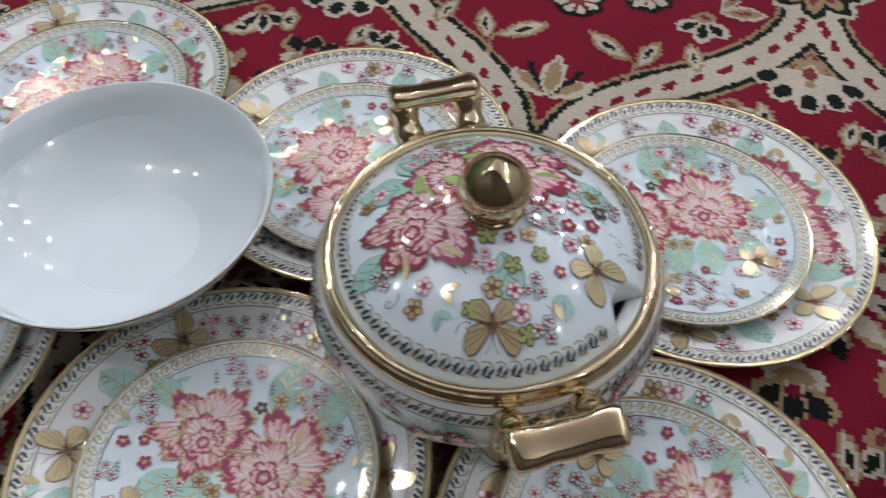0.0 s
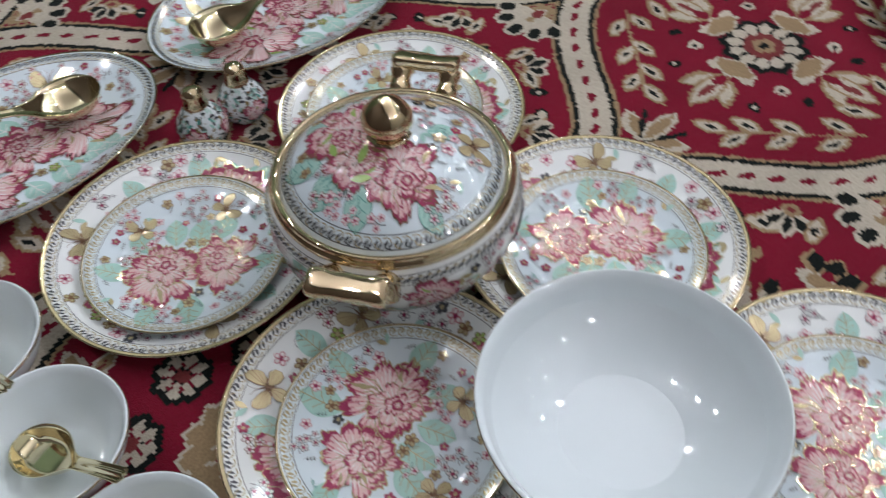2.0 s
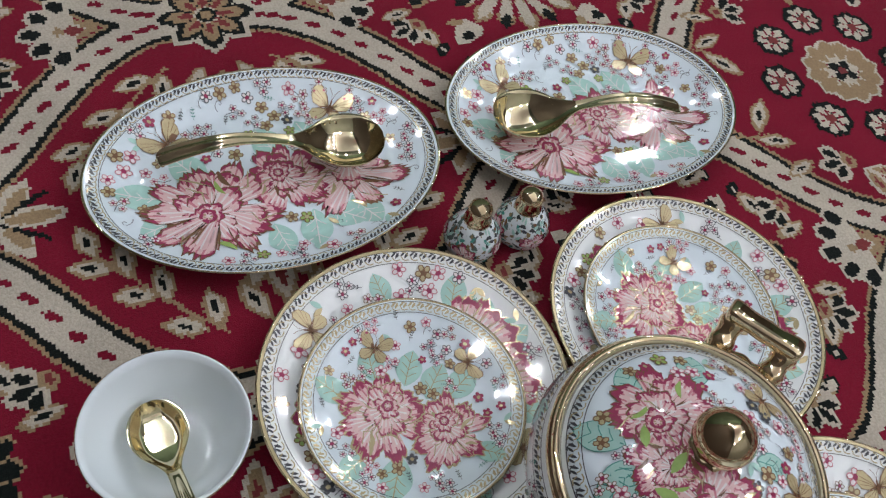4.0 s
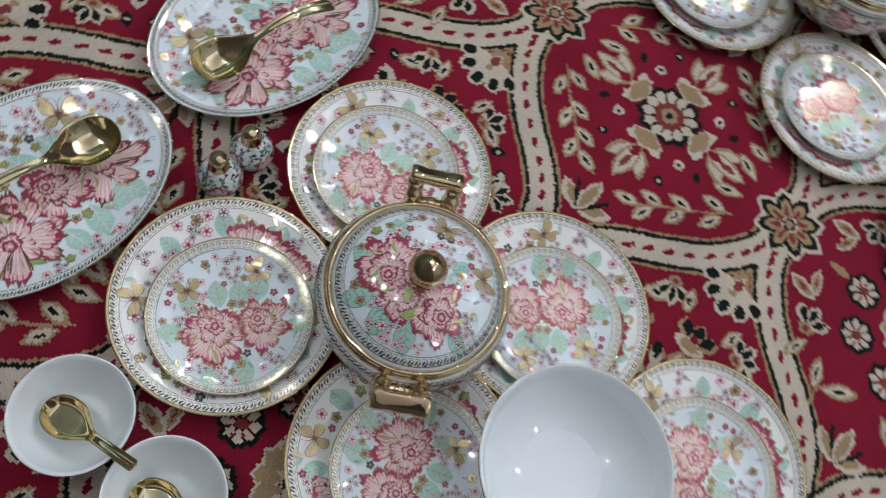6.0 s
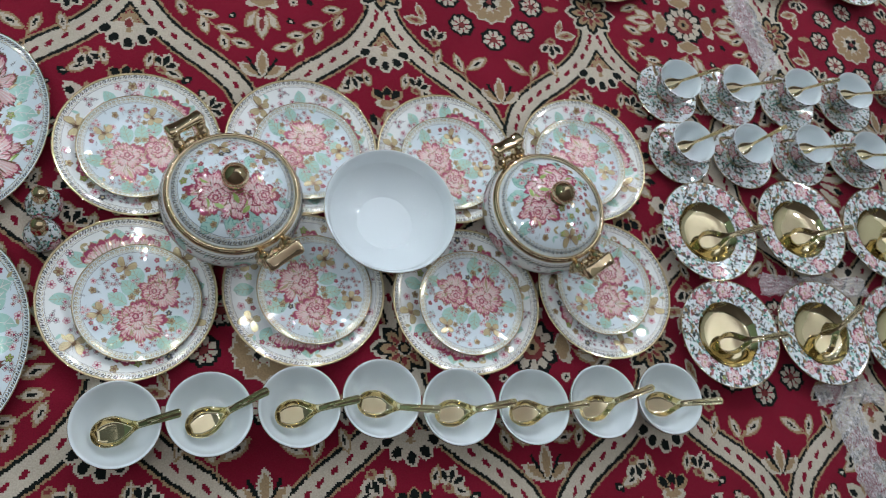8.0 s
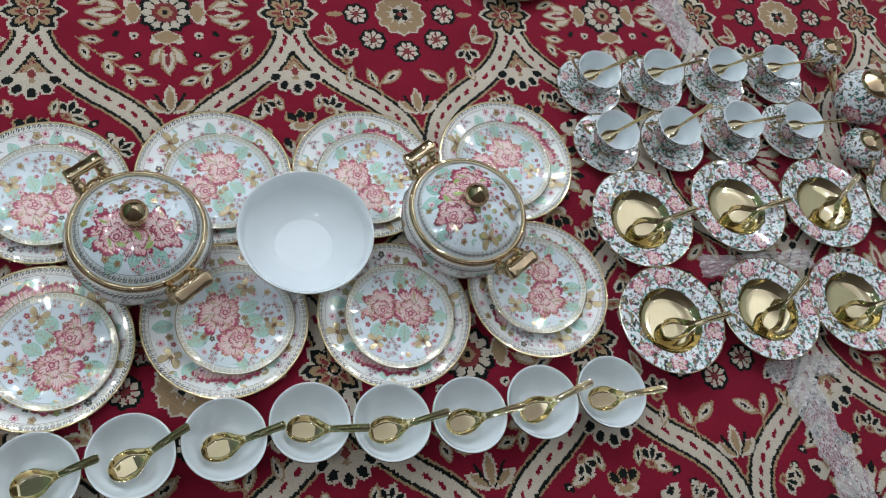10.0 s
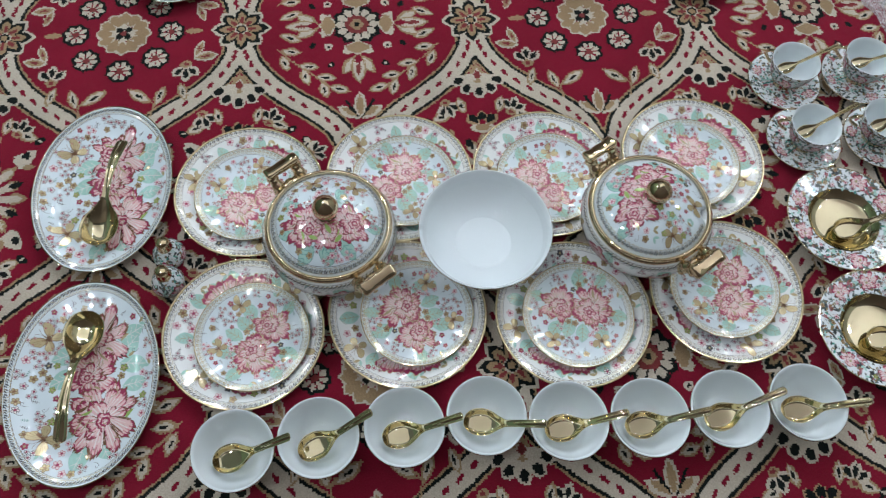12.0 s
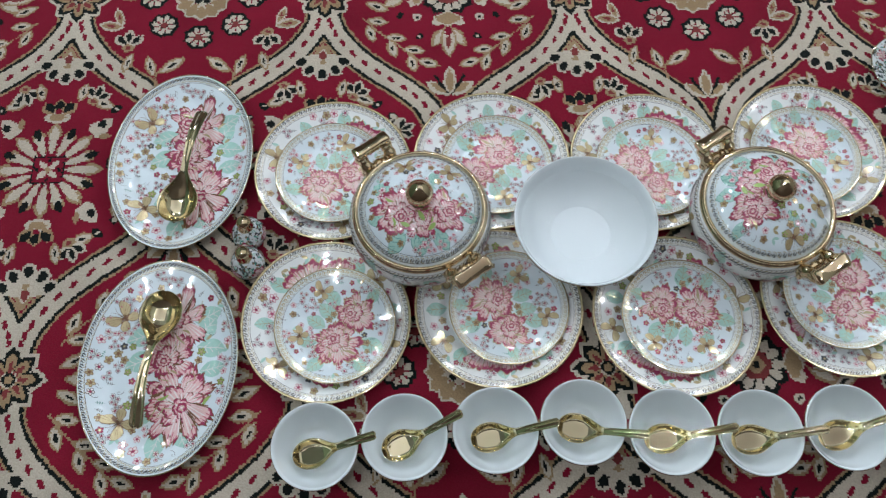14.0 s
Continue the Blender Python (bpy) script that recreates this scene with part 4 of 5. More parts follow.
def lidded_pot(name, label, R, H, spout=True):
    """A small floral pot with gold lid, spout and handle."""
    ob = tagged(new(name), label, name.replace("_", " "))
    outer = [(R * 0.62, 0.004), (R * 0.85, H * 0.15), (R, H * 0.42), (R * 0.93, H * 0.65), (R * 0.66, H * 0.86), (R * 0.55, H * 0.92)]
    v, f = spin([(0.0, 0.002), (R * 0.6, 0.0)] + outer + [(R * 0.5, H * 0.92), (0.0, H * 0.9)], 64)
    solid("body", v, f, DENSE, ob)

    def side(x, y, h):
        r = outer[-1][0]
        for (r0, z0), (r1, z1) in zip(outer, outer[1:]):
            if z0 <= y <= z1:
                r = r0 + (r1 - r0) * (y - z0) / (z1 - z0)
                break
        a = x / R
        return ((r + h + 0.0003) * math.cos(a), (r + h + 0.0003) * math.sin(a), y)
    per = 2 * math.pi * R
    p = Print(seed=71)
    for k in range(5):
        peony(p, per * k / 5, H * 0.42, R * 0.36, k, 2, False, k)
    speckle(p, lambda g: (g.uniform(0, per), g.uniform(H * 0.06, H * 0.82)), 140, [], 72, 0.005)
    p.put("painted_peony", side, INKS, ob, "pink and grey-green flowers")
    v, f = spin([(R * 0.58, H * 0.90), (R * 0.60, H * 0.93), (R * 0.5, H * 1.0), (R * 0.25, H * 1.06), (R * 0.10, H * 1.08), (R * 0.09, H * 1.11), (R * 0.16, H * 1.16), (R * 0.13, H * 1.22), (0.0, H * 1.25)], 48)
    solid("lid", v, f, GOLD, ob, "gold lid with knob")
    pts = [(-R * 0.9 - R * 0.55 * math.sin(math.pi * k / 10), 0, H * (0.78 - 0.5 * k / 10)) for k in range(11)]
    v, f = tube(pts, [(0.005, 0.004)] * 11, 8)
    solid("handle", v, f, GOLD, ob, "gold handle")
    if spout:
        pts = [(R * (0.85 + 0.75 * k / 6), 0, H * (0.35 + 0.55 * (k / 6) ** 1.5)) for k in range(7)]
        v, f = tube(pts, [(R * 0.2 * (1 - 0.09 * k), R * 0.2 * (1 - 0.09 * k)) for k in range(7)], 10)
        solid("spout", v, f, GOLD, ob, "gold spout")
    return ob


# ---- the room ----
# Unseen walls close the place; distances and tones shape reflections in the gold.
X0, X1, Y0, Y1, HIGH = -2.2, 4.8, -2.1, 5.2, 3.3


def slab(name, lo, hi, mat, label):
    (x0, y0, z0), (x1, y1, z1) = lo, hi
    v = [(x, y, z) for z in (z0, z1) for y in (y0, y1) for x in (x0, x1)]
    f = [(0, 2, 3, 1), (4, 5, 7, 6), (0, 1, 5, 4), (2, 6, 7, 3), (0, 4, 6, 2), (1, 3, 7, 5)]
    ob = solid(name, v, f, mat, smooth=False)
    return tagged(ob, label, "", "", "structure")


slab("floor", (X0, Y0, -0.10), (X1, Y1, -0.012), CEIL, "plain floor slab under the carpet")
slab("wall_north", (X0 - 0.15, Y1, -0.1), (X1 + 0.15, Y1 + 0.15, HIGH), WALL, "unseen plain wall, tone chosen for reflections")
slab("wall_south", (X0 - 0.15, Y0 - 0.15, -0.1), (X1 + 0.15, Y0, HIGH), WALL, "unseen plain wall, tone chosen for reflections")
slab("wall_west", (X0 - 0.15, Y0, -0.1), (X0, Y1, HIGH), GREEN_WALL, "unseen plain wall, tone chosen for reflections")
slab("wall_east", (X1, Y0, -0.1), (X1 + 0.15, Y1, HIGH), EAST_WALL, "unseen plain wall, tone chosen for reflections")
slab("ceiling", (X0 - 0.15, Y0 - 0.15, HIGH), (X1 + 0.15, Y1 + 0.15, HIGH + 0.15), DARK_CEIL, "unseen plain ceiling, kept dark for reflections")
# Unseen panel, added so flat gold mirrors a bright patch overhead.
slab("reflector_panel", (-0.7, -1.6, HIGH - 0.03), (X1, 1.6, HIGH - 0.002), CEIL, "unseen flat white panel added for the gold to reflect")


def ceiling_light(w):
    ob = tagged(new("ceiling_light"), "round white LED lamp hanging on a short rod", "lamp", "ceiling lights")
    v, f = spin([(0.0, -0.60), (w * 0.47, -0.60), (w * 0.5, -0.59), (w * 0.5, -0.55), (w * 0.47, -0.54), (0.0, -0.54)], 32)
    solid("diffuser", v, f, LED, ob)
    v, f = tube([(0, 0, -0.545), (0, 0, -0.1), (0, 0, 0)], [(0.008, 0.008)] * 3, 8)
    solid("rod", v, f, CEIL, ob)
    return ob


def lay(make, spots):
    """Builds a thing once and copies it to every pose."""
    first = make()
    first.matrix_basis = spots[0]
    return [first] + [copy_thing(first, m) for m in spots[1:]]


lay(lambda: ceiling_light(LAMP_W), [pose(x, y, HIGH - 0.02) for x, y in LAMPS])

# ---- the carpet ----
A, B = 0.4665, 0.7415
K = A / 0.458
carpet = tagged(slab("carpet", (X0 + 0.02, Y0 + 0.02, -0.012), (X1 - 0.02, Y1 - 0.02, 0.0), RED, "red wool carpet woven with cream lattice and flower medallions"), category="carpet")


def both(fn):
    """Repeats a figure in the four mirrored quarters."""
    for sx in (1, -1):
        for sy in (1, -1):
            fn(sx, sy)


def leaf_c(p, x, y, L, w, a, dark=True):
    L, w = L * 1.12, w * 1.05
    c, s = math.cos(a), math.sin(a)
    edge, core = (W_TAN, W_CREAM) if dark else (W_CREAM, W_TAN)
    p.lens(T2(), x, y, L, w, a, edge, 4, 6)
    p.lens(T2(), x + 0.10 * L * c, y + 0.10 * L * s, L * 0.80, w * 0.66, a, core, 5, 5)
    p.lens(T2(), x + 0.3 * L * c, y + 0.3 * L * s, L * 0.40, w * 0.26, a, W_DARK if dark else W_RUST, 6, 4)


def bud_c(p, x, y, r, a):
    T = T2(x, y, r * 1.02, a)
    for k, d in enumerate((-0.75, 0.0, 0.75)):
        p.lens(T, -0.7, 0, 1.9 if k == 1 else 1.7, 0.95, d, W_CREAM, 4, 6, 0.62)
        p.lens(T, -0.35, 0.3 * d, 1.25 if k == 1 else 1.05, 0.52, d, W_DARK, 5, 5, 0.6)
    p.blob(T, -0.75, 0, 0.42, 0.55, 0, W_TAN, 5.5, 9, 0.15, 4)
    p.blob(T, -0.75, 0, 0.2, 0.26, 0, W_RUST, 6, 7)


def ring_c(p, x, y, r):
    p.blob(T2(), x, y, r, r, 0, W_DARK, 4, 10)
    p.blob(T2(), x, y, r * 0.62, r * 0.55, 0, W_CREAM, 5, 8)


def rosette_c(p, x, y, r):
    T = T2(x, y, r, p.rng.uniform(0, 6))
    p.blob(T, 0, 0, 1.10, 1.10, 0, W_DARK, 4, 16, 0.06, 8)
    for k in range(8):
        a = 2 * math.pi * k / 8
        p.lens(T, 0.18 * math.cos(a), 0.18 * math.sin(a), 0.76, 0.46, a, W_CREAM, 5, 4, 0.65)
        p.lens(T, 0.3 * math.cos(a + 0.39), 0.3 * math.sin(a + 0.39), 0.4, 0.16, a + 0.39, W_RED, 6, 3)
    p.blob(T, 0, 0, 0.30, 0.30, 0, W_RUST, 6, 7)


def star_c(p):
    for k in range(8):
        a = math.pi / 4 * k
        L = 0.056 if k % 2 == 0 else 0.053
        for g, w, ink, l in ((1.0, 0.034, W_CREAM, 6), (0.88, 0.026, W_DARK, 7), (0.70, 0.017, W_TAN, 8), (0.50, 0.008, W_RUST, 9)):
            p.lens(T2(), 0.004 * math.cos(a), 0.004 * math.sin(a), L * g, w, a, ink, l, 6, 0.58)
    p.blob(T2(), 0, 0, 0.013, 0.013, 0, W_CREAM, 10, 10)
    p.blob(T2(), 0, 0, 0.0105, 0.0105, 0, W_DARK, 11, 10)
    p.blob(T2(), 0, 0, 0.007, 0.007, 0, W_TAN, 12, 8)


def bands_c(p):
    knots = [(0.008, 0.030), (0.009, 0.055), (0.021, 0.088), (0.054, 0.134), (0.100, 0.175), (0.146, 0.209), (0.184, 0.246), (0.205, 0.29), (0.2115, 0.33), (0.2120, 0.364)]
    pts = []
    for i in range(len(knots) - 1):
        p0, p1, p2, p3 = knots[max(i - 1, 0)], knots[i], knots[i + 1], knots[min(i + 2, len(knots) - 1)]
        for k in range(12):
            t = k / 12
            pts.append(tuple(0.5 * (2 * b + (c - a) * t + (2 * a - 5 * b + 4 * c - d) * t * t + (3 * b - a - 3 * c + d) * t ** 3) for a, b, c, d in zip(p0, p1, p2, p3)))
    pts.append(knots[-1])

    def draw(sx, sy):
        q = [(x * sx, y * sy) for x, y in pts]
        p.stroke(T2(), q, 0.0545, W_TAN, 0)
        p.stroke(T2(), q, 0.0465, W_DARK, 1)
        p.stroke(T2(), q, 0.0350, W_CREAM, 2)
        for k in range(6, len(q) - 1, 6):
            a = math.atan2(q[k + 1][1] - q[k - 1][1], q[k + 1][0] - q[k - 1][0])
            p.blob(T2(), *q[k], 0.0088, 0.0046, a + 0.25 * sx * sy, W_RED, 3, 8, 0.1, 2)
    both(draw)
    for e in (-1, 1):
        p.lens(T2(), 0, 0.05 * e, 0.042, 0.03, math.pi / 2 * e, W_CREAM, 2.5, 5)


def fan_c(p, sy):
    y = 0.122 * sy
    up = math.pi / 2 * sy
    p.lens(T2(), 0, y - 0.012 * sy, 0.05, 0.034, up, W_TAN, 4, 5, 0.6)
    for k in (-2, -1, 0, 1, 2):
        a = up + 0.52 * k
        r = 0.050 - 0.003 * abs(k)
        bx, by = r * math.cos(a), y + 0.006 * sy + r * math.sin(a)
        p.lens(T2(), 0, y + 0.010 * sy, r + 0.006, 0.022, a, W_CREAM, 5, 5, 0.66)
        p.blob(T2(), bx, by, 0.0150, 0.0130, a, W_CREAM, 5.2, 10)
        p.blob(T2(), bx, by, 0.0105, 0.0080, a, W_DARK, 6, 10)
    p.lens(T2(), 0, y, 0.042, 0.030, up, W_CREAM, 7, 5, 0.6)
    p.lens(T2(), 0, y + 0.004 * sy, 0.022, 0.015, up, W_RUST, 8, 4, 0.55)
    p.blob(T2(), 0, y + 0.03 * sy, 0.006, 0.006, 0, W_TAN, 8, 6)


def palm_c(p):
    for k in range(12):
        a = math.pi / 6 * k
        p.lens(T2(), 0.012 * math.cos(a), 0.012 * math.sin(a), 0.041, 0.026, a, W_DARK, 4, 5, 0.66)
        p.lens(T2(), 0.014 * math.cos(a), 0.014 * math.sin(a), 0.030, 0.0165, a, W_CREAM, 5, 5, 0.68)
    p.blob(T2(), 0, 0, 0.024, 0.024, 0, W_RUST, 6, 14, 0.1, 6)
    p.blob(T2(), 0, 0, 0.014, 0.014, 0, W_TAN, 7, 10, 0.15, 4)
    p.blob(T2(), 0, 0, 0.006, 0.006, 0, W_DARK, 8, 6)
    for a0 in (0, math.pi / 2, math.pi, -math.pi / 2):
        c, s = math.cos(a0), math.sin(a0)
        T = T2(0.056 * c, 0.056 * s, 1, a0)
        for e in (-1, 1):
            p.lens(T, 0.0, 0, 0.034, 0.020, e * 1.15, W_CREAM, 5, 4, 0.6)
            p.lens(T, 0.022, e * 0.004, 0.052, 0.024, e * 0.55, W_TAN, 4, 5)
            p.lens(T, 0.026, e * 0.005, 0.042, 0.016, e * 0.55, W_CREAM, 5, 5)
        p.lens(T, 0.012, 0, 0.078, 0.030, 0, W_TAN, 5.5, 5)
        p.lens(T, 0.016, 0, 0.068, 0.022, 0, W_CREAM, 6, 5)
        p.lens(T, 0.018, 0, 0.026, 0.015, 0, W_RED, 7, 4)
        p.blob(T, 0.002, 0, 0.016, 0.026, 0, W_CREAM, 6.4, 10, 0.16, 4)
        p.blob(T, 0.002, 0, 0.013, 0.023, 0, W_TAN, 6.5, 10, 0.16, 4)
        p.lens(T, 0.040, 0, 0.03, 0.010, 0, W_RUST, 7, 4)

    def quarter(sx, sy):
        p.blob(T2(), 0.058 * sx, 0.054 * sy, 0.0085, 0.0085, 0, W_CREAM, 4, 9)
        p.blob(T2(), 0.058 * sx, 0.054 * sy, 0.0035, 0.0035, 0, W_DARK, 5, 6)
        p.blob(T2(), 0.089 * sx, 0.050 * sy, 0.009, 0.006, 0.9 * sx * sy, W_DARK, 4, 8)
        p.blob(T2(), 0.053 * sx, 0.098 * sy, 0.009, 0.0065, 0.6 * sx * sy, W_DARK, 4, 8)
        p.blob(T2(), 0.053 * sx, 0.098 * sy, 0.003, 0.003, 0, W_CREAM, 5, 6)
        stem = [(0.158 * sx, 0.055 * sy), (0.13 * sx, 0.085 * sy), (0.10 * sx, 0.11 * sy), (0.07 * sx, 0.137 * sy), (0.036 * sx, 0.168 * sy)]
        p.stroke(T2(), stem, 0.003, W_TAN, 3)
        for x, y, t in ((0.152, 0.060, 0.0), (0.150, 0.070, 1.1), (0.118, 0.098, 0.0), (0.108, 0.104, 1.2), (0.085, 0.126, 0.0), (0.072, 0.136, 1.2), (0.058, 0.150, 0.2)):
            base = math.atan2(0.8 * sy, -sx) + (t - 0.55) * sx * sy * -1.0
            leaf_c(p, x * sx, y * sy, 0.038, 0.020, base)
        leaf_c(p, 0.155 * sx, 0.018 * sy, 0.045, 0.020, math.atan2(0.45 * sy, -sx))
    both(quarter)
    for sy in (1, -1):
        up = math.pi / 2 * sy
        for e in (-1, 0, 1):
            a = up + e * 0.75
            a += 0.25 * e
            p.lens(T2(), 0, 0.226 * sy, 0.052 if e else 0.062, 0.024, a + math.pi, W_CREAM, 4 if e else 6.2, 6)
            p.lens(T2(), 0, 0.222 * sy, 0.042 if e else 0.050, 0.015, a + math.pi, W_TAN, 5 if e else 6.4, 6)
            if e:
                p.stroke(T2(), [(0, 0.224 * sy), (0.018 * e, 0.200 * sy), (0.026 * e, 0.184 * sy)], 0.006, W_DARK, 6)


def gold_c(p):
    for k in range(12):
        a = math.pi / 6 * k
        p.lens(T2(), 0.010 * math.cos(a), 0.010 * math.sin(a), 0.045, 0.030, a, W_CREAM, 4, 5, 0.68)
        p.lens(T2(), 0.012 * math.cos(a), 0.012 * math.sin(a), 0.039, 0.0225, a, W_TAN, 5, 5, 0.7)
    p.blob(T2(), 0, 0, 0.021, 0.021, 0, W_CREAM, 6, 12, 0.12, 4)
    for k in range(4):
        a = math.pi / 4 + math.pi / 2 * k
        p.blob(T2(), 0.011 * math.cos(a), 0.011 * math.sin(a), 0.009, 0.0065, a, W_DARK, 7, 8)
    p.blob(T2(), 0, 0, 0.0065, 0.0065, 0, W_RUST, 8, 7)
    for x, y in ((0.092, 0), (-0.092, 0), (0, 0.092), (0, -0.092), (0.066, 0.064), (-0.066, 0.064), (0.066, -0.064), (-0.066, -0.064)):
        rosette_c(p, x, y, 0.0245)
    for sx in (1, -1):
        p.lens(T2(), 0.118 * sx, 0, 0.036, 0.014, 0 if sx > 0 else math.pi, W_TAN, 4, 5)

    def quarter(sx, sy):
        leaf_c(p, 0.138 * sx, 0.068 * sy, 0.044, 0.022, math.atan2(-0.15 * sy, sx), False)
        leaf_c(p, 0.142 * sx, 0.066 * sy, 0.040, 0.016, math.atan2(-1.0 * sy, 0.35 * sx), False)
        bud_c(p, 0.126 * sx, 0.098 * sy, 0.021, 1.57 * sx * sy)
        leaf_c(p, 0.116 * sx, 0.125 * sy, 0.040, 0.018, math.atan2(sy, 0.3 * sx))
        stem = [(0.066 * sx, 0.200 * sy), (0.07 * sx, 0.176 * sy), (0.062 * sx, 0.160 * sy)]
        p.stroke(T2(), stem, 0.0032, W_TAN, 3)
        leaf_c(p, 0.064 * sx, 0.170 * sy, 0.050, 0.022, math.atan2(-0.75 * sy, -sx))
        leaf_c(p, 0.072 * sx, 0.178 * sy, 0.044, 0.019, math.atan2(-1.0 * sy, 0.35 * sx))
    both(quarter)
    for sy in (1, -1):
        up = math.pi / 2 * sy
        for e in (-1, 0, 1):
            p.lens(T2(), 0, 0.240 * sy, 0.050 if e else 0.060, 0.024, up + math.pi + e * 0.95, W_CREAM, 4 if e else 6.2, 6)
            p.lens(T2(), 0, 0.236 * sy, 0.040 if e else 0.048, 0.015, up + math.pi + e * 0.95, W_TAN, 5 if e else 6.4, 6)
            if e:
                p.stroke(T2(), [(0, 0.238 * sy), (0.018 * e, 0.214 * sy), (0.025 * e, 0.198 * sy)], 0.006, W_DARK, 6)


def big_c(p):
    for k in range(16):
        a = math.pi / 8 * k
        L = 0.062 if k % 2 else 0.068
        p.lens(T2(), 0.026 * math.cos(a), 0.026 * math.sin(a), L, 0.026, a, W_TAN, 4, 5, 0.6)
        p.lens(T2(), 0.024 * math.cos(a), 0.024 * math.sin(a), L * 0.92, 0.018, a, W_CREAM, 5, 5, 0.62)
        if k % 2:
            p.lens(T2(), 0.062 * math.cos(a), 0.062 * math.sin(a), 0.027, 0.014, a, W_DARK, 6, 4)
        p.lens(T2(), 0.040 * math.cos(a + 0.196), 0.040 * math.sin(a + 0.196), 0.034, 0.009, a + 0.196, W_RED, 6, 3)
    p.blob(T2(), 0, 0, 0.038, 0.038, math.pi / 4, W_DARK, 6, 4)
    p.blob(T2(), 0, 0, 0.034, 0.034, math.pi / 4, W_RED, 7, 4)
    for k in range(4):
        a = math.pi / 4 + math.pi / 2 * k
        p.lens(T2(), 0, 0, 0.024, 0.011, a, W_CREAM, 8, 4)
        p.blob(T2(), 0.019 * math.cos(a + 0.785), 0.019 * math.sin(a + 0.785), 0.005, 0.003, a, W_DARK, 8, 6)
    p.blob(T2(), 0, 0, 0.006, 0.006, 0, W_TAN, 9, 6)

    def quarter(sx, sy):
        a = math.atan2(sy, sx)
        T = T2(0.078 * sx, 0.082 * sy, 1, a)
        p.blob(T, 0, 0, 0.022, 0.016, 0, W_CREAM, 4, 10, 0.2, 3)
        p.blob(T, 0.006, 0.004, 0.009, 0.007, 0, W_DARK, 5, 7)
        p.lens(T, -0.014, -0.01, 0.024, 0.012, -0.8, W_TAN, 5, 4)
        leaf_c(p, 0.118 * sx, 0.060 * sy, 0.040, 0.020, math.atan2(1.0 * sy, 0.4 * sx))
        leaf_c(p, 0.056 * sx, 0.140 * sy, 0.040, 0.022, math.atan2(-0.45 * sy, sx))
        bud_c(p, 0.062 * sx, 0.150 * sy, 0.019, 1.2 * sx * sy)
        leaf_c(p, 0.042 * sx, 0.175 * sy, 0.036, 0.018, math.atan2(-sy, -0.25 * sx))
        p.blob(T2(), 0.100 * sx, 0.120 * sy, 0.011, 0.007, 0.7 * sx * sy, W_DARK, 4, 8)
        p.blob(T2(), 0.100 * sx, 0.120 * sy, 0.004, 0.003, 0, W_CREAM, 5, 6)
        bud_c(p, 0.146 * sx, 0.070 * sy, 0.018, 0.4 * sx * sy)
        ring_c(p, 0.126 * sx, 0.096 * sy, 0.0085)
    both(quarter)
    for sy in (1, -1):
        T = T2(0, 0.108 * sy, 1, math.pi / 2 * sy)
        p.blob(T, -0.004, 0, 0.012, 0.024, 0, W_CREAM, 4, 8)
        p.blob(T, -0.004, 0, 0.007, 0.015, 0, W_TAN, 5, 8)
        for e in (-1, 0, 1):
            p.lens(T, 0, e * 0.006, 0.034, 0.022, e * 0.7, W_TAN, 4, 5, 0.6)
            p.lens(T, 0.006, e * 0.008, 0.025, 0.016, e * 0.7, W_DARK, 5, 5, 0.6)
        p.blob(T, 0.008, 0, 0.006, 0.006, 0, W_RED, 6, 6)
        for sx in (1, -1):
            rosette_c(p, 0.112 * sx + 0.002, 0.012 * sy + 0.0, 0.017) if sy > 0 else None
            p.lens(T2(), 0.160 * sx, 0.020 * sy, 0.040, 0.018, math.atan2(-0.4 * sy, -sx), W_CREAM, 4, 5)


def knots(tiles, size):
    """The repeat of the carpet as a grid of knots, ink by ink; -1 is the red ground."""
    nx, ny = int(round(2 * A / size)), int(round(2 * B / size))
    sx, sy = 2 * A / nx, 2 * B / ny
    rng = np.random.default_rng(7)
    gx = (np.arange(nx)[None, :] + 0.5 + rng.uniform(-0.42, 0.42, (ny, nx))) * sx
    gy = (np.arange(ny)[:, None] + 0.5 + rng.uniform(-0.30, 0.30, (ny, nx))) * sy
    ink = np.full((ny, nx), -1, dtype=np.int8)
    jobs = []
    for i in range(-1, 4):
        for j in range(-1, 4):
            for nm, ox, oy in (("band", 0, 0), ("star", 0, 0), ("fan", 0, 0), ("big", 0, -B / 2), ("gold" if (i + j) % 2 == 0 else "palm", A / 2, 0)):
                v, f, m = tiles[nm]
                w = v[:, :2] * K + np.array([i * A + ox, j * B + oy])
                if w[:, 0].max() < 0 or w[:, 0].min() > 2 * A or w[:, 1].max() < 0 or w[:, 1].min() > 2 * B:
                    continue
                for q, c in zip(f, m):
                    jobs.append((v[q[0], 2], w[list(q)], c))
    jobs.sort(key=lambda job: job[0])
    for _, w, c in jobs:
        x0, x1 = int(w[:, 0].min() / sx - 1), int(w[:, 0].max() / sx + 2)
        y0, y1 = int(w[:, 1].min() / sy - 1), int(w[:, 1].max() / sy + 2)
        x0, y0, x1, y1 = max(x0, 0), max(y0, 0), min(x1, nx), min(y1, ny)
        if x0 >= x1 or y0 >= y1:
            continue
        px, py = gx[y0:y1, x0:x1], gy[y0:y1, x0:x1]
        inside = np.zeros(px.shape, dtype=bool)
        for a, b in zip(w, np.roll(w, -1, 0)):
            if a[1] != b[1]:
                inside ^= ((a[1] > py) != (b[1] > py)) & (px < (b[0] - a[0]) * (py - a[1]) / (b[1] - a[1]) + a[0])
        ink[y0:y1, x0:x1][inside] = c
    return ink, sx, sy


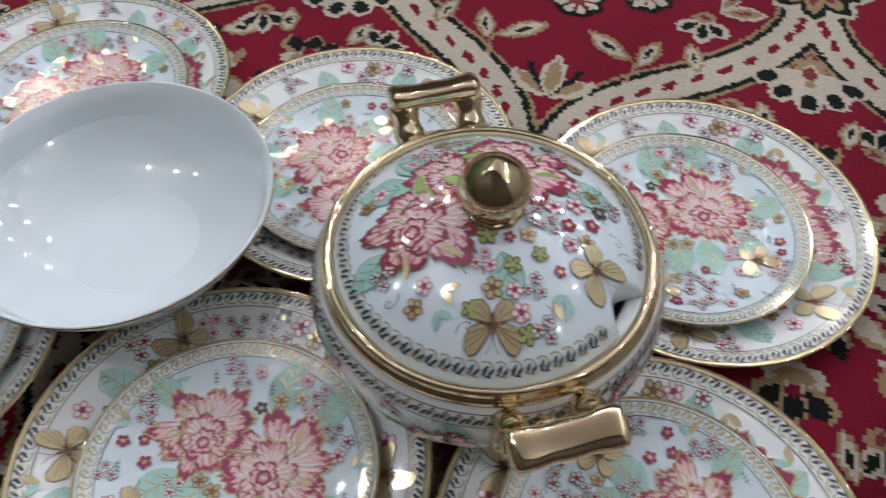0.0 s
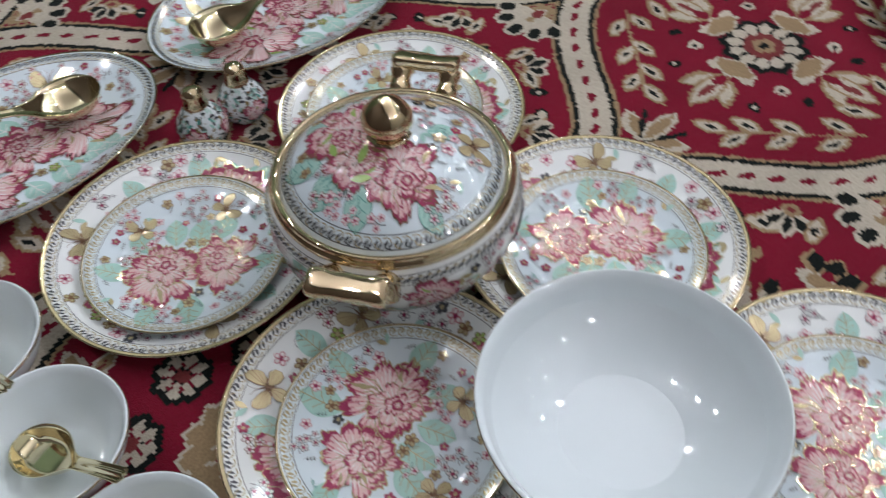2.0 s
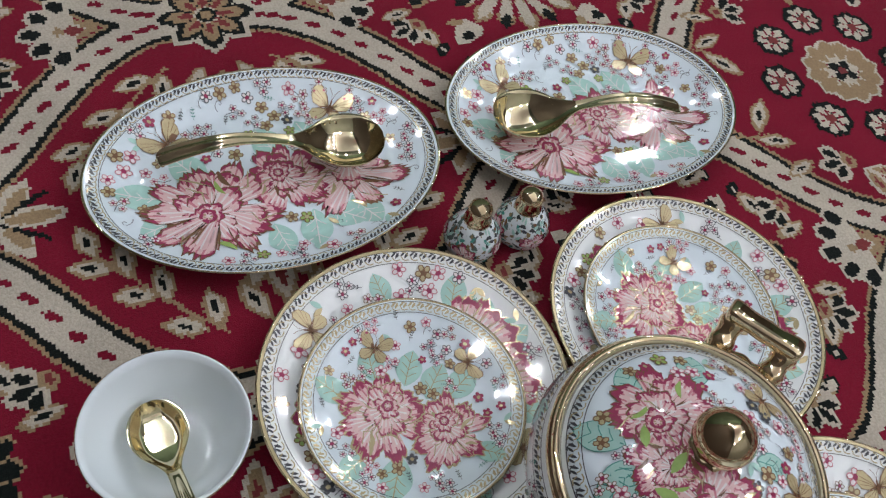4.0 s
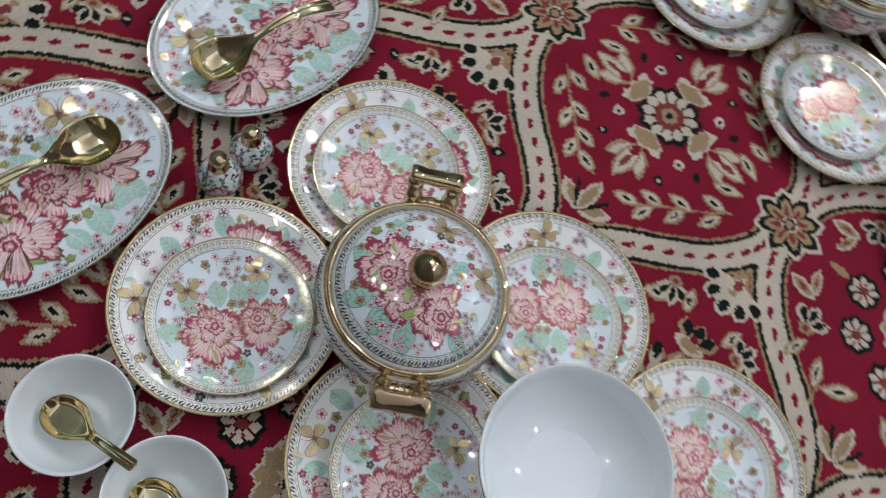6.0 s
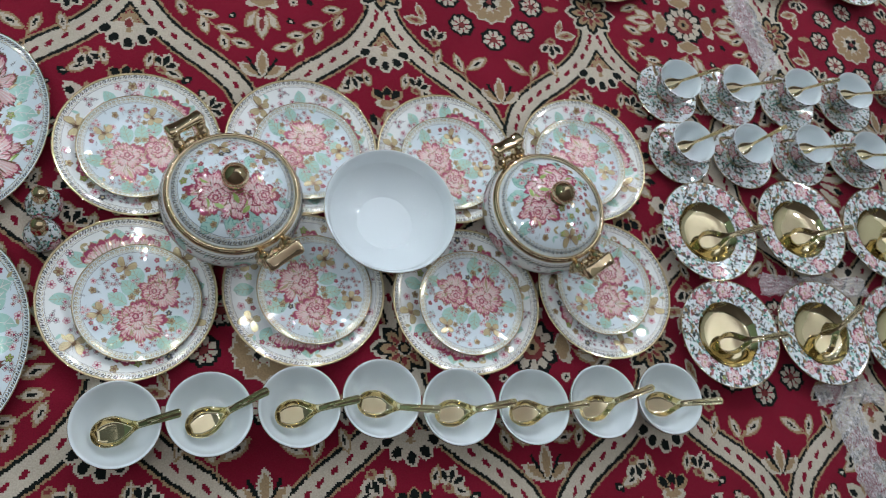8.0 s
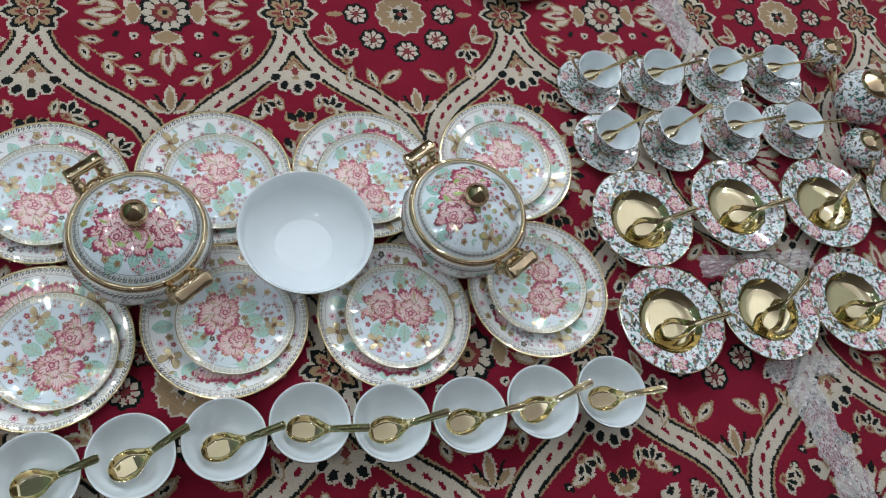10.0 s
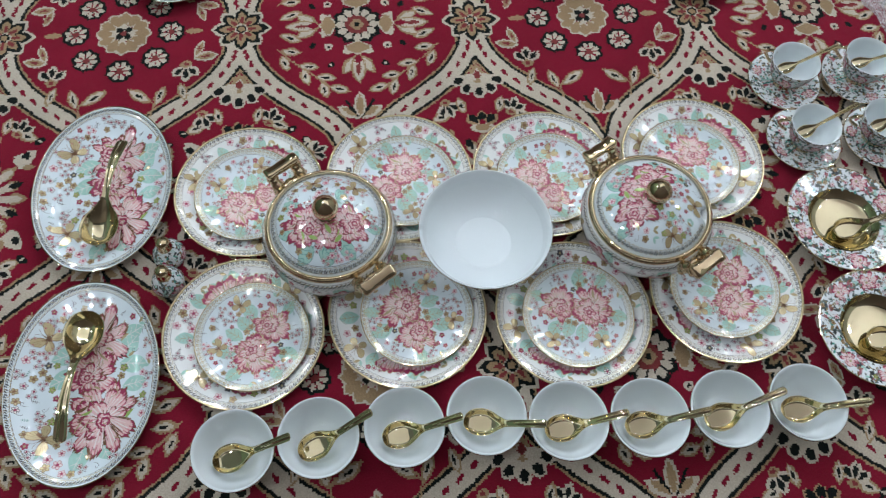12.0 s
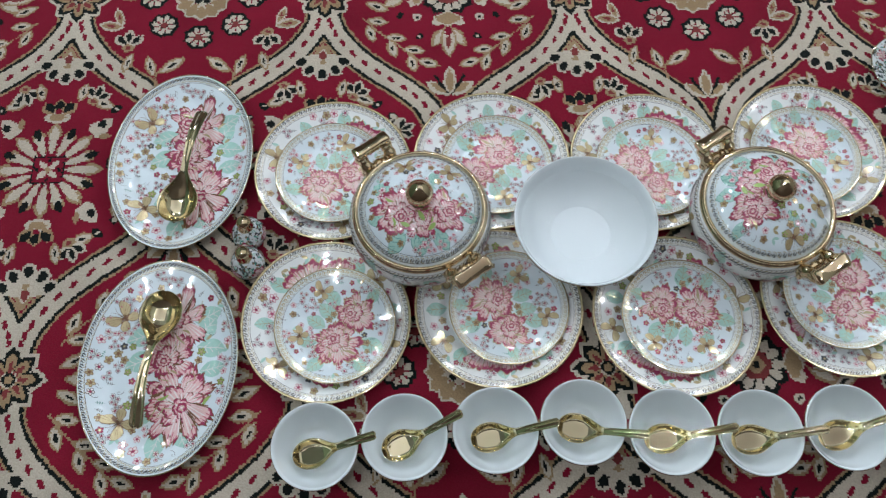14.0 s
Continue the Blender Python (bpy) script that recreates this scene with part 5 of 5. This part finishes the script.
def runs(ink):
    """Stretches of one ink along the rows: row, first, last, ink."""
    out = []
    for r in range(ink.shape[0]):
        row = ink[r]
        cuts = np.concatenate(([0], np.flatnonzero(np.diff(row)) + 1, [len(row)]))
        out += [(r, a, b, row[a]) for a, b in zip(cuts, cuts[1:]) if row[a] >= 0 and row[a] != W_RED]
    return np.array(out)


def weave():
    """Every figure of the repeat woven in knots and carried over the carpet, coarser in the far parts."""
    tiles = {}
    for nm, fn in (("star", star_c), ("band", bands_c), ("palm", palm_c), ("gold", gold_c), ("big", big_c), ("fan", lambda p: (fan_c(p, 1), fan_c(p, -1)))):
        p = Print(90)
        fn(p)
        tiles[nm] = (np.array(p.v), p.f, p.m)
    V, M = [], []
    fine, coarse = [(runs(k[0]), k[1], k[2]) for k in (knots(tiles, 0.0028), knots(tiles, 0.009))]
    for i in range(-3, 6):
        for j in range(-2, 4):
            near = -1 <= i <= 2 and -2 <= j <= 0
            r, sx, sy = fine if near else coarse
            x0, x1 = r[:, 1] * sx + 2 * A * i, r[:, 2] * sx + 2 * A * i
            y0 = r[:, 0] * sy + 2 * B * j
            keep = (x0 > X0 + 0.03) & (x1 < X1 - 0.03) & (y0 > Y0 + 0.03) & (y0 + sy < Y1 - 0.03)
            x0, x1, y0 = x0[keep], x1[keep], y0[keep]
            z = np.full(len(x0), 0.0006)
            V.append(np.stack([np.stack([x, y, z], 1) for x, y in ((x0, y0), (x1, y0), (x1, y0 + sy), (x0, y0 + sy))], 1).reshape(-1, 3))
            M.append(r[keep, 3])
    V, M = np.concatenate(V), np.concatenate(M)
    me = bpy.data.meshes.new("woven_pattern")
    n = len(M)
    me.vertices.add(4 * n)
    me.vertices.foreach_set("co", V.astype(np.float32).ravel())
    me.loops.add(4 * n)
    me.loops.foreach_set("vertex_index", np.arange(4 * n, dtype=np.int32))
    me.polygons.add(n)
    me.polygons.foreach_set("loop_start", np.arange(0, 4 * n, 4, dtype=np.int32))
    for m in WOOLS:
        me.materials.append(m)
    me.polygons.foreach_set("material_index", M.astype(np.int32))
    me.update(calc_edges=True)
    me.validate()
    ob = new("woven_pattern", me)
    ob.parent = carpet
    return tagged(ob, "cream, black and tan woven lattice with flowers", kind="stuff")


weave()

# ---- dinner plates with side plates on them ----
DINNER = [(0.4957, -0.3909, 150), (0.7664, -0.3772, 120), (1.0341, -0.3847, 155), (1.3150, -0.3697, 140), (0.4925, -0.6609, -150), (0.7653, -0.6440, 20), (1.0458, -0.6628, 0), (1.3172, -0.6381, 150)]
SIDE = [(0.4940, -0.3985, -40), (0.7743, -0.3881, 170), (1.0381, -0.3970, -115), (1.3051, -0.3800, 150), (0.5070, -0.6695, 0), (0.7810, -0.6455, -125), (1.0530, -0.6670, 110), (1.3150, -0.6330, 20)]
FAR_DINNER = [(0.600, 0.250, 10), (0.873, 0.218, 30), (1.150, 0.187, 60), (1.432, 0.154, 90), (0.63, 0.525, 0), (0.905, 0.495, 0), (1.18, 0.465, 0), (1.46, 0.435, 0)]
lay(dinner_plate, [pose(x, y, 0.001, 0, 0, a) for x, y, a in DINNER + FAR_DINNER])
lay(side_plate, [pose(x, y, 0.0105, 0, 0, a) for x, y, a in SIDE + [(x - 0.003, y - 0.005, a + 160) for x, y, a in FAR_DINNER]])
lay(oval_platter, [pose(0.236, -0.367, 0.001, 0, 0, 88), pose(0.238, -0.726, 0.001, 0, 0, 90), pose(0.332, 0.222, 0.001, 0, 0, 88)])

# ---- tureens and bowls ----
t1 = tureen("white porcelain soup tureen with gold handles, lid painted with peonies", 0.15 - radians(125), None)
t1.matrix_basis = pose(0.644, -0.521, 0.0250, 0, 0, 125) @ Matrix.Scale(1.02, 4)
t2 = tureen("white porcelain soup tureen with gold handles and notched lid", 4.3 - radians(122), radians(-14 - 122))
t2.matrix_basis = pose(1.179, -0.523, 0.0250, 0, 0, 122) @ Matrix.Scale(1.02, 4)
copy_thing(t1, pose(1.31, 0.325, 0.0250, 0, 0, 60))
copy_thing(t1, pose(0.745, 0.385, 0.0250, 0, 0, 80))
lay(lambda: round_bowl("serving_bowl", "large plain white porcelain serving bowl standing among the plates", "serving bowls", 0.1138, 0.0650, 0.036, 0.060, 2.3), [pose(0.9055, -0.5225, 0.0180), pose(1.030, 0.362, 0.0175)])
RICE = [(0.4865, -0.862), (0.616, -0.8515), (0.7485, -0.8445), (0.8775, -0.8355), (1.005, -0.8525), (1.134, -0.8565), (1.2635, -0.8515), (1.392, -0.850)]
lay(lambda: round_bowl("rice_bowl", "small plain white porcelain rice bowl on the carpet", "row of rice bowls", 0.063, 0.054, 0.024, 0.028, 1.8), [pose(x, y, 0.001) for x, y in RICE])
SPOON_TURN = [10, 22, 7, -12, 4, 3, 15, -3]
lay(soup_spoon, [pose(x - 0.002, y - 0.006, 0.0195, 0, -8, a) for (x, y), a in zip(RICE, SPOON_TURN)])
lay(serving_spoon, [pose(0.243, -0.449, 0.010, 0, 0, 82), pose(0.236, -0.655, 0.010, 0, 0, -96), pose(0.335, 0.16, 0.010, 0, 0, 80)])

# ---- shakers ----
shaker("salt_shaker", "squat floral porcelain salt shaker with gold cap on the carpet").matrix_basis = pose(0.360, -0.507, 0.001)
shaker("pepper_shaker", "squat floral porcelain pepper shaker with gold cap on the carpet").matrix_basis = pose(0.362, -0.560, 0.001, 0, 0, 50)

# ---- soup plates with spoons ----
SOUP = [(1.563, -0.517, 10), (1.785, -0.503, 6), (1.998, -0.510, 40), (2.215, -0.510, 10), (1.561, -0.727, 4), (1.775, -0.726, 40), (1.975, -0.730, 5), (2.19, -0.73, 10), (1.690, 0.222, 30), (1.905, 0.212, 10), (2.12, 0.20, 20)]
lay(soup_plate, [pose(x, y, 0.001, 0, 0, 17 * k) for k, (x, y, a) in enumerate(SOUP)])
lay(soup_spoon, [pose(x + 0.010, y - 0.016, 0.0105, 0, -3, a) for x, y, a in SOUP])

# ---- coffee cups ----
SAUCERS = [(1.540, -0.197), (1.692, -0.192), (1.846, -0.191), (2.005, -0.183), (1.542, -0.337), (1.694, -0.340), (1.839, -0.327), (1.991, -0.325)]
CUPS = [(1.545, -0.193), (1.694, -0.189), (1.852, -0.183), (1.992, -0.179), (1.544, -0.339), (1.686, -0.334), (1.842, -0.324), (1.990, -0.330)]
lay(saucer, [pose(x, y, 0.001, 0, 0, 40 * k) for k, (x, y) in enumerate(SAUCERS)])
lay(coffee_cup, [pose(x, y, 0.0085, 0, 0, -50 + 6 * k) for k, (x, y) in enumerate(CUPS)])
TEA_TURN = [15, 5, 12, 0, 20, 25, 0, -5]
lay(teaspoon, [pose(x - 0.018, y - 0.008, 0.0555, 0, -14, a) for (x, y), a in zip(CUPS, TEA_TURN)])
lidded_pot("creamer", "small floral porcelain creamer with gold top beside the cups", 0.040, 0.070).matrix_basis = pose(2.150, -0.135, 0.001, 0, 0, 30)
lidded_pot("teapot", "floral porcelain teapot with gold lid and spout on the carpet", 0.066, 0.105).matrix_basis = pose(2.190, -0.262, 0.001, 0, 0, 150)
lidded_pot("sugar_bowl", "floral porcelain sugar bowl with gold lid on the carpet", 0.048, 0.070, False).matrix_basis = pose(2.145, -0.385, 0.001, 0, 0, 80)


# ---- packing left on the carpet ----
def film_strip(pts, width, seed):
    """A crumpled strip of clear film along points."""
    g = random.Random(seed)
    ob = tagged(new("plastic_film"), "crumpled strip of clear plastic film on the carpet", "packing")
    n, m = 40, 14
    v, f = [], []
    for i in range(n + 1):
        t = i / n * (len(pts) - 1)
        k = min(int(t), len(pts) - 2)
        u = t - k
        x, y = [a + (b - a) * u for a, b in zip(pts[k], pts[k + 1])]
        dx, dy = pts[k + 1][0] - pts[k][0], pts[k + 1][1] - pts[k][1]
        d = math.hypot(dx, dy)
        w = width * (0.8 + 0.3 * noise.noise(Vector((i * 0.2, seed, 0))))
        for j in range(m + 1):
            e = (j / m - 0.5) * w
            z = 0.004 + 0.010 * abs(noise.noise(Vector((i * 0.31, j * 0.5, seed)))) + 0.006 * abs(math.sin(j * 1.3 + 1.2 * noise.noise(Vector((i * 0.15, 0, seed)))))
            v.append((x - dy / d * e + g.uniform(-0.002, 0.002), y + dx / d * e + g.uniform(-0.002, 0.002), z))
    for i in range(n):
        for j in range(m):
            a = i * (m + 1) + j
            f.append((a, a + 1, a + m + 2, a + m + 1))
    solid("sheet", v, f, FILM, ob, smooth=False)
    return ob


film_strip([(1.77, 0.16), (1.80, 0.02), (1.835, -0.105)], 0.085, 3)
film_strip([(1.67, -0.620), (1.80, -0.625), (1.93, -0.622)], 0.055, 5)
film_strip([(1.74, -0.845), (1.83, -0.835), (1.90, -0.85)], 0.05, 9)
film_strip([(1.80, -0.86), (1.825, -0.98), (1.85, -1.12)], 0.085, 7)

card = new("cardboard_sheet")
tagged(card, "corner of a flat brown cardboard sheet on the carpet", "cardboard")
cx, cy = -0.150, -0.841
v = [(cx + a * -0.80 + b * -0.97, cy + a * -0.60 + b * 0.10, z) for z in (0.002, 0.006) for a, b in ((0, 0), (0.3, 0), (0.3, 0.3), (0, 0.3))]
solid("board", v, [(0, 1, 2, 3), (7, 6, 5, 4), (0, 4, 5, 1), (1, 5, 6, 2), (2, 6, 7, 3), (3, 7, 4, 0)], CARD, card, smooth=False)
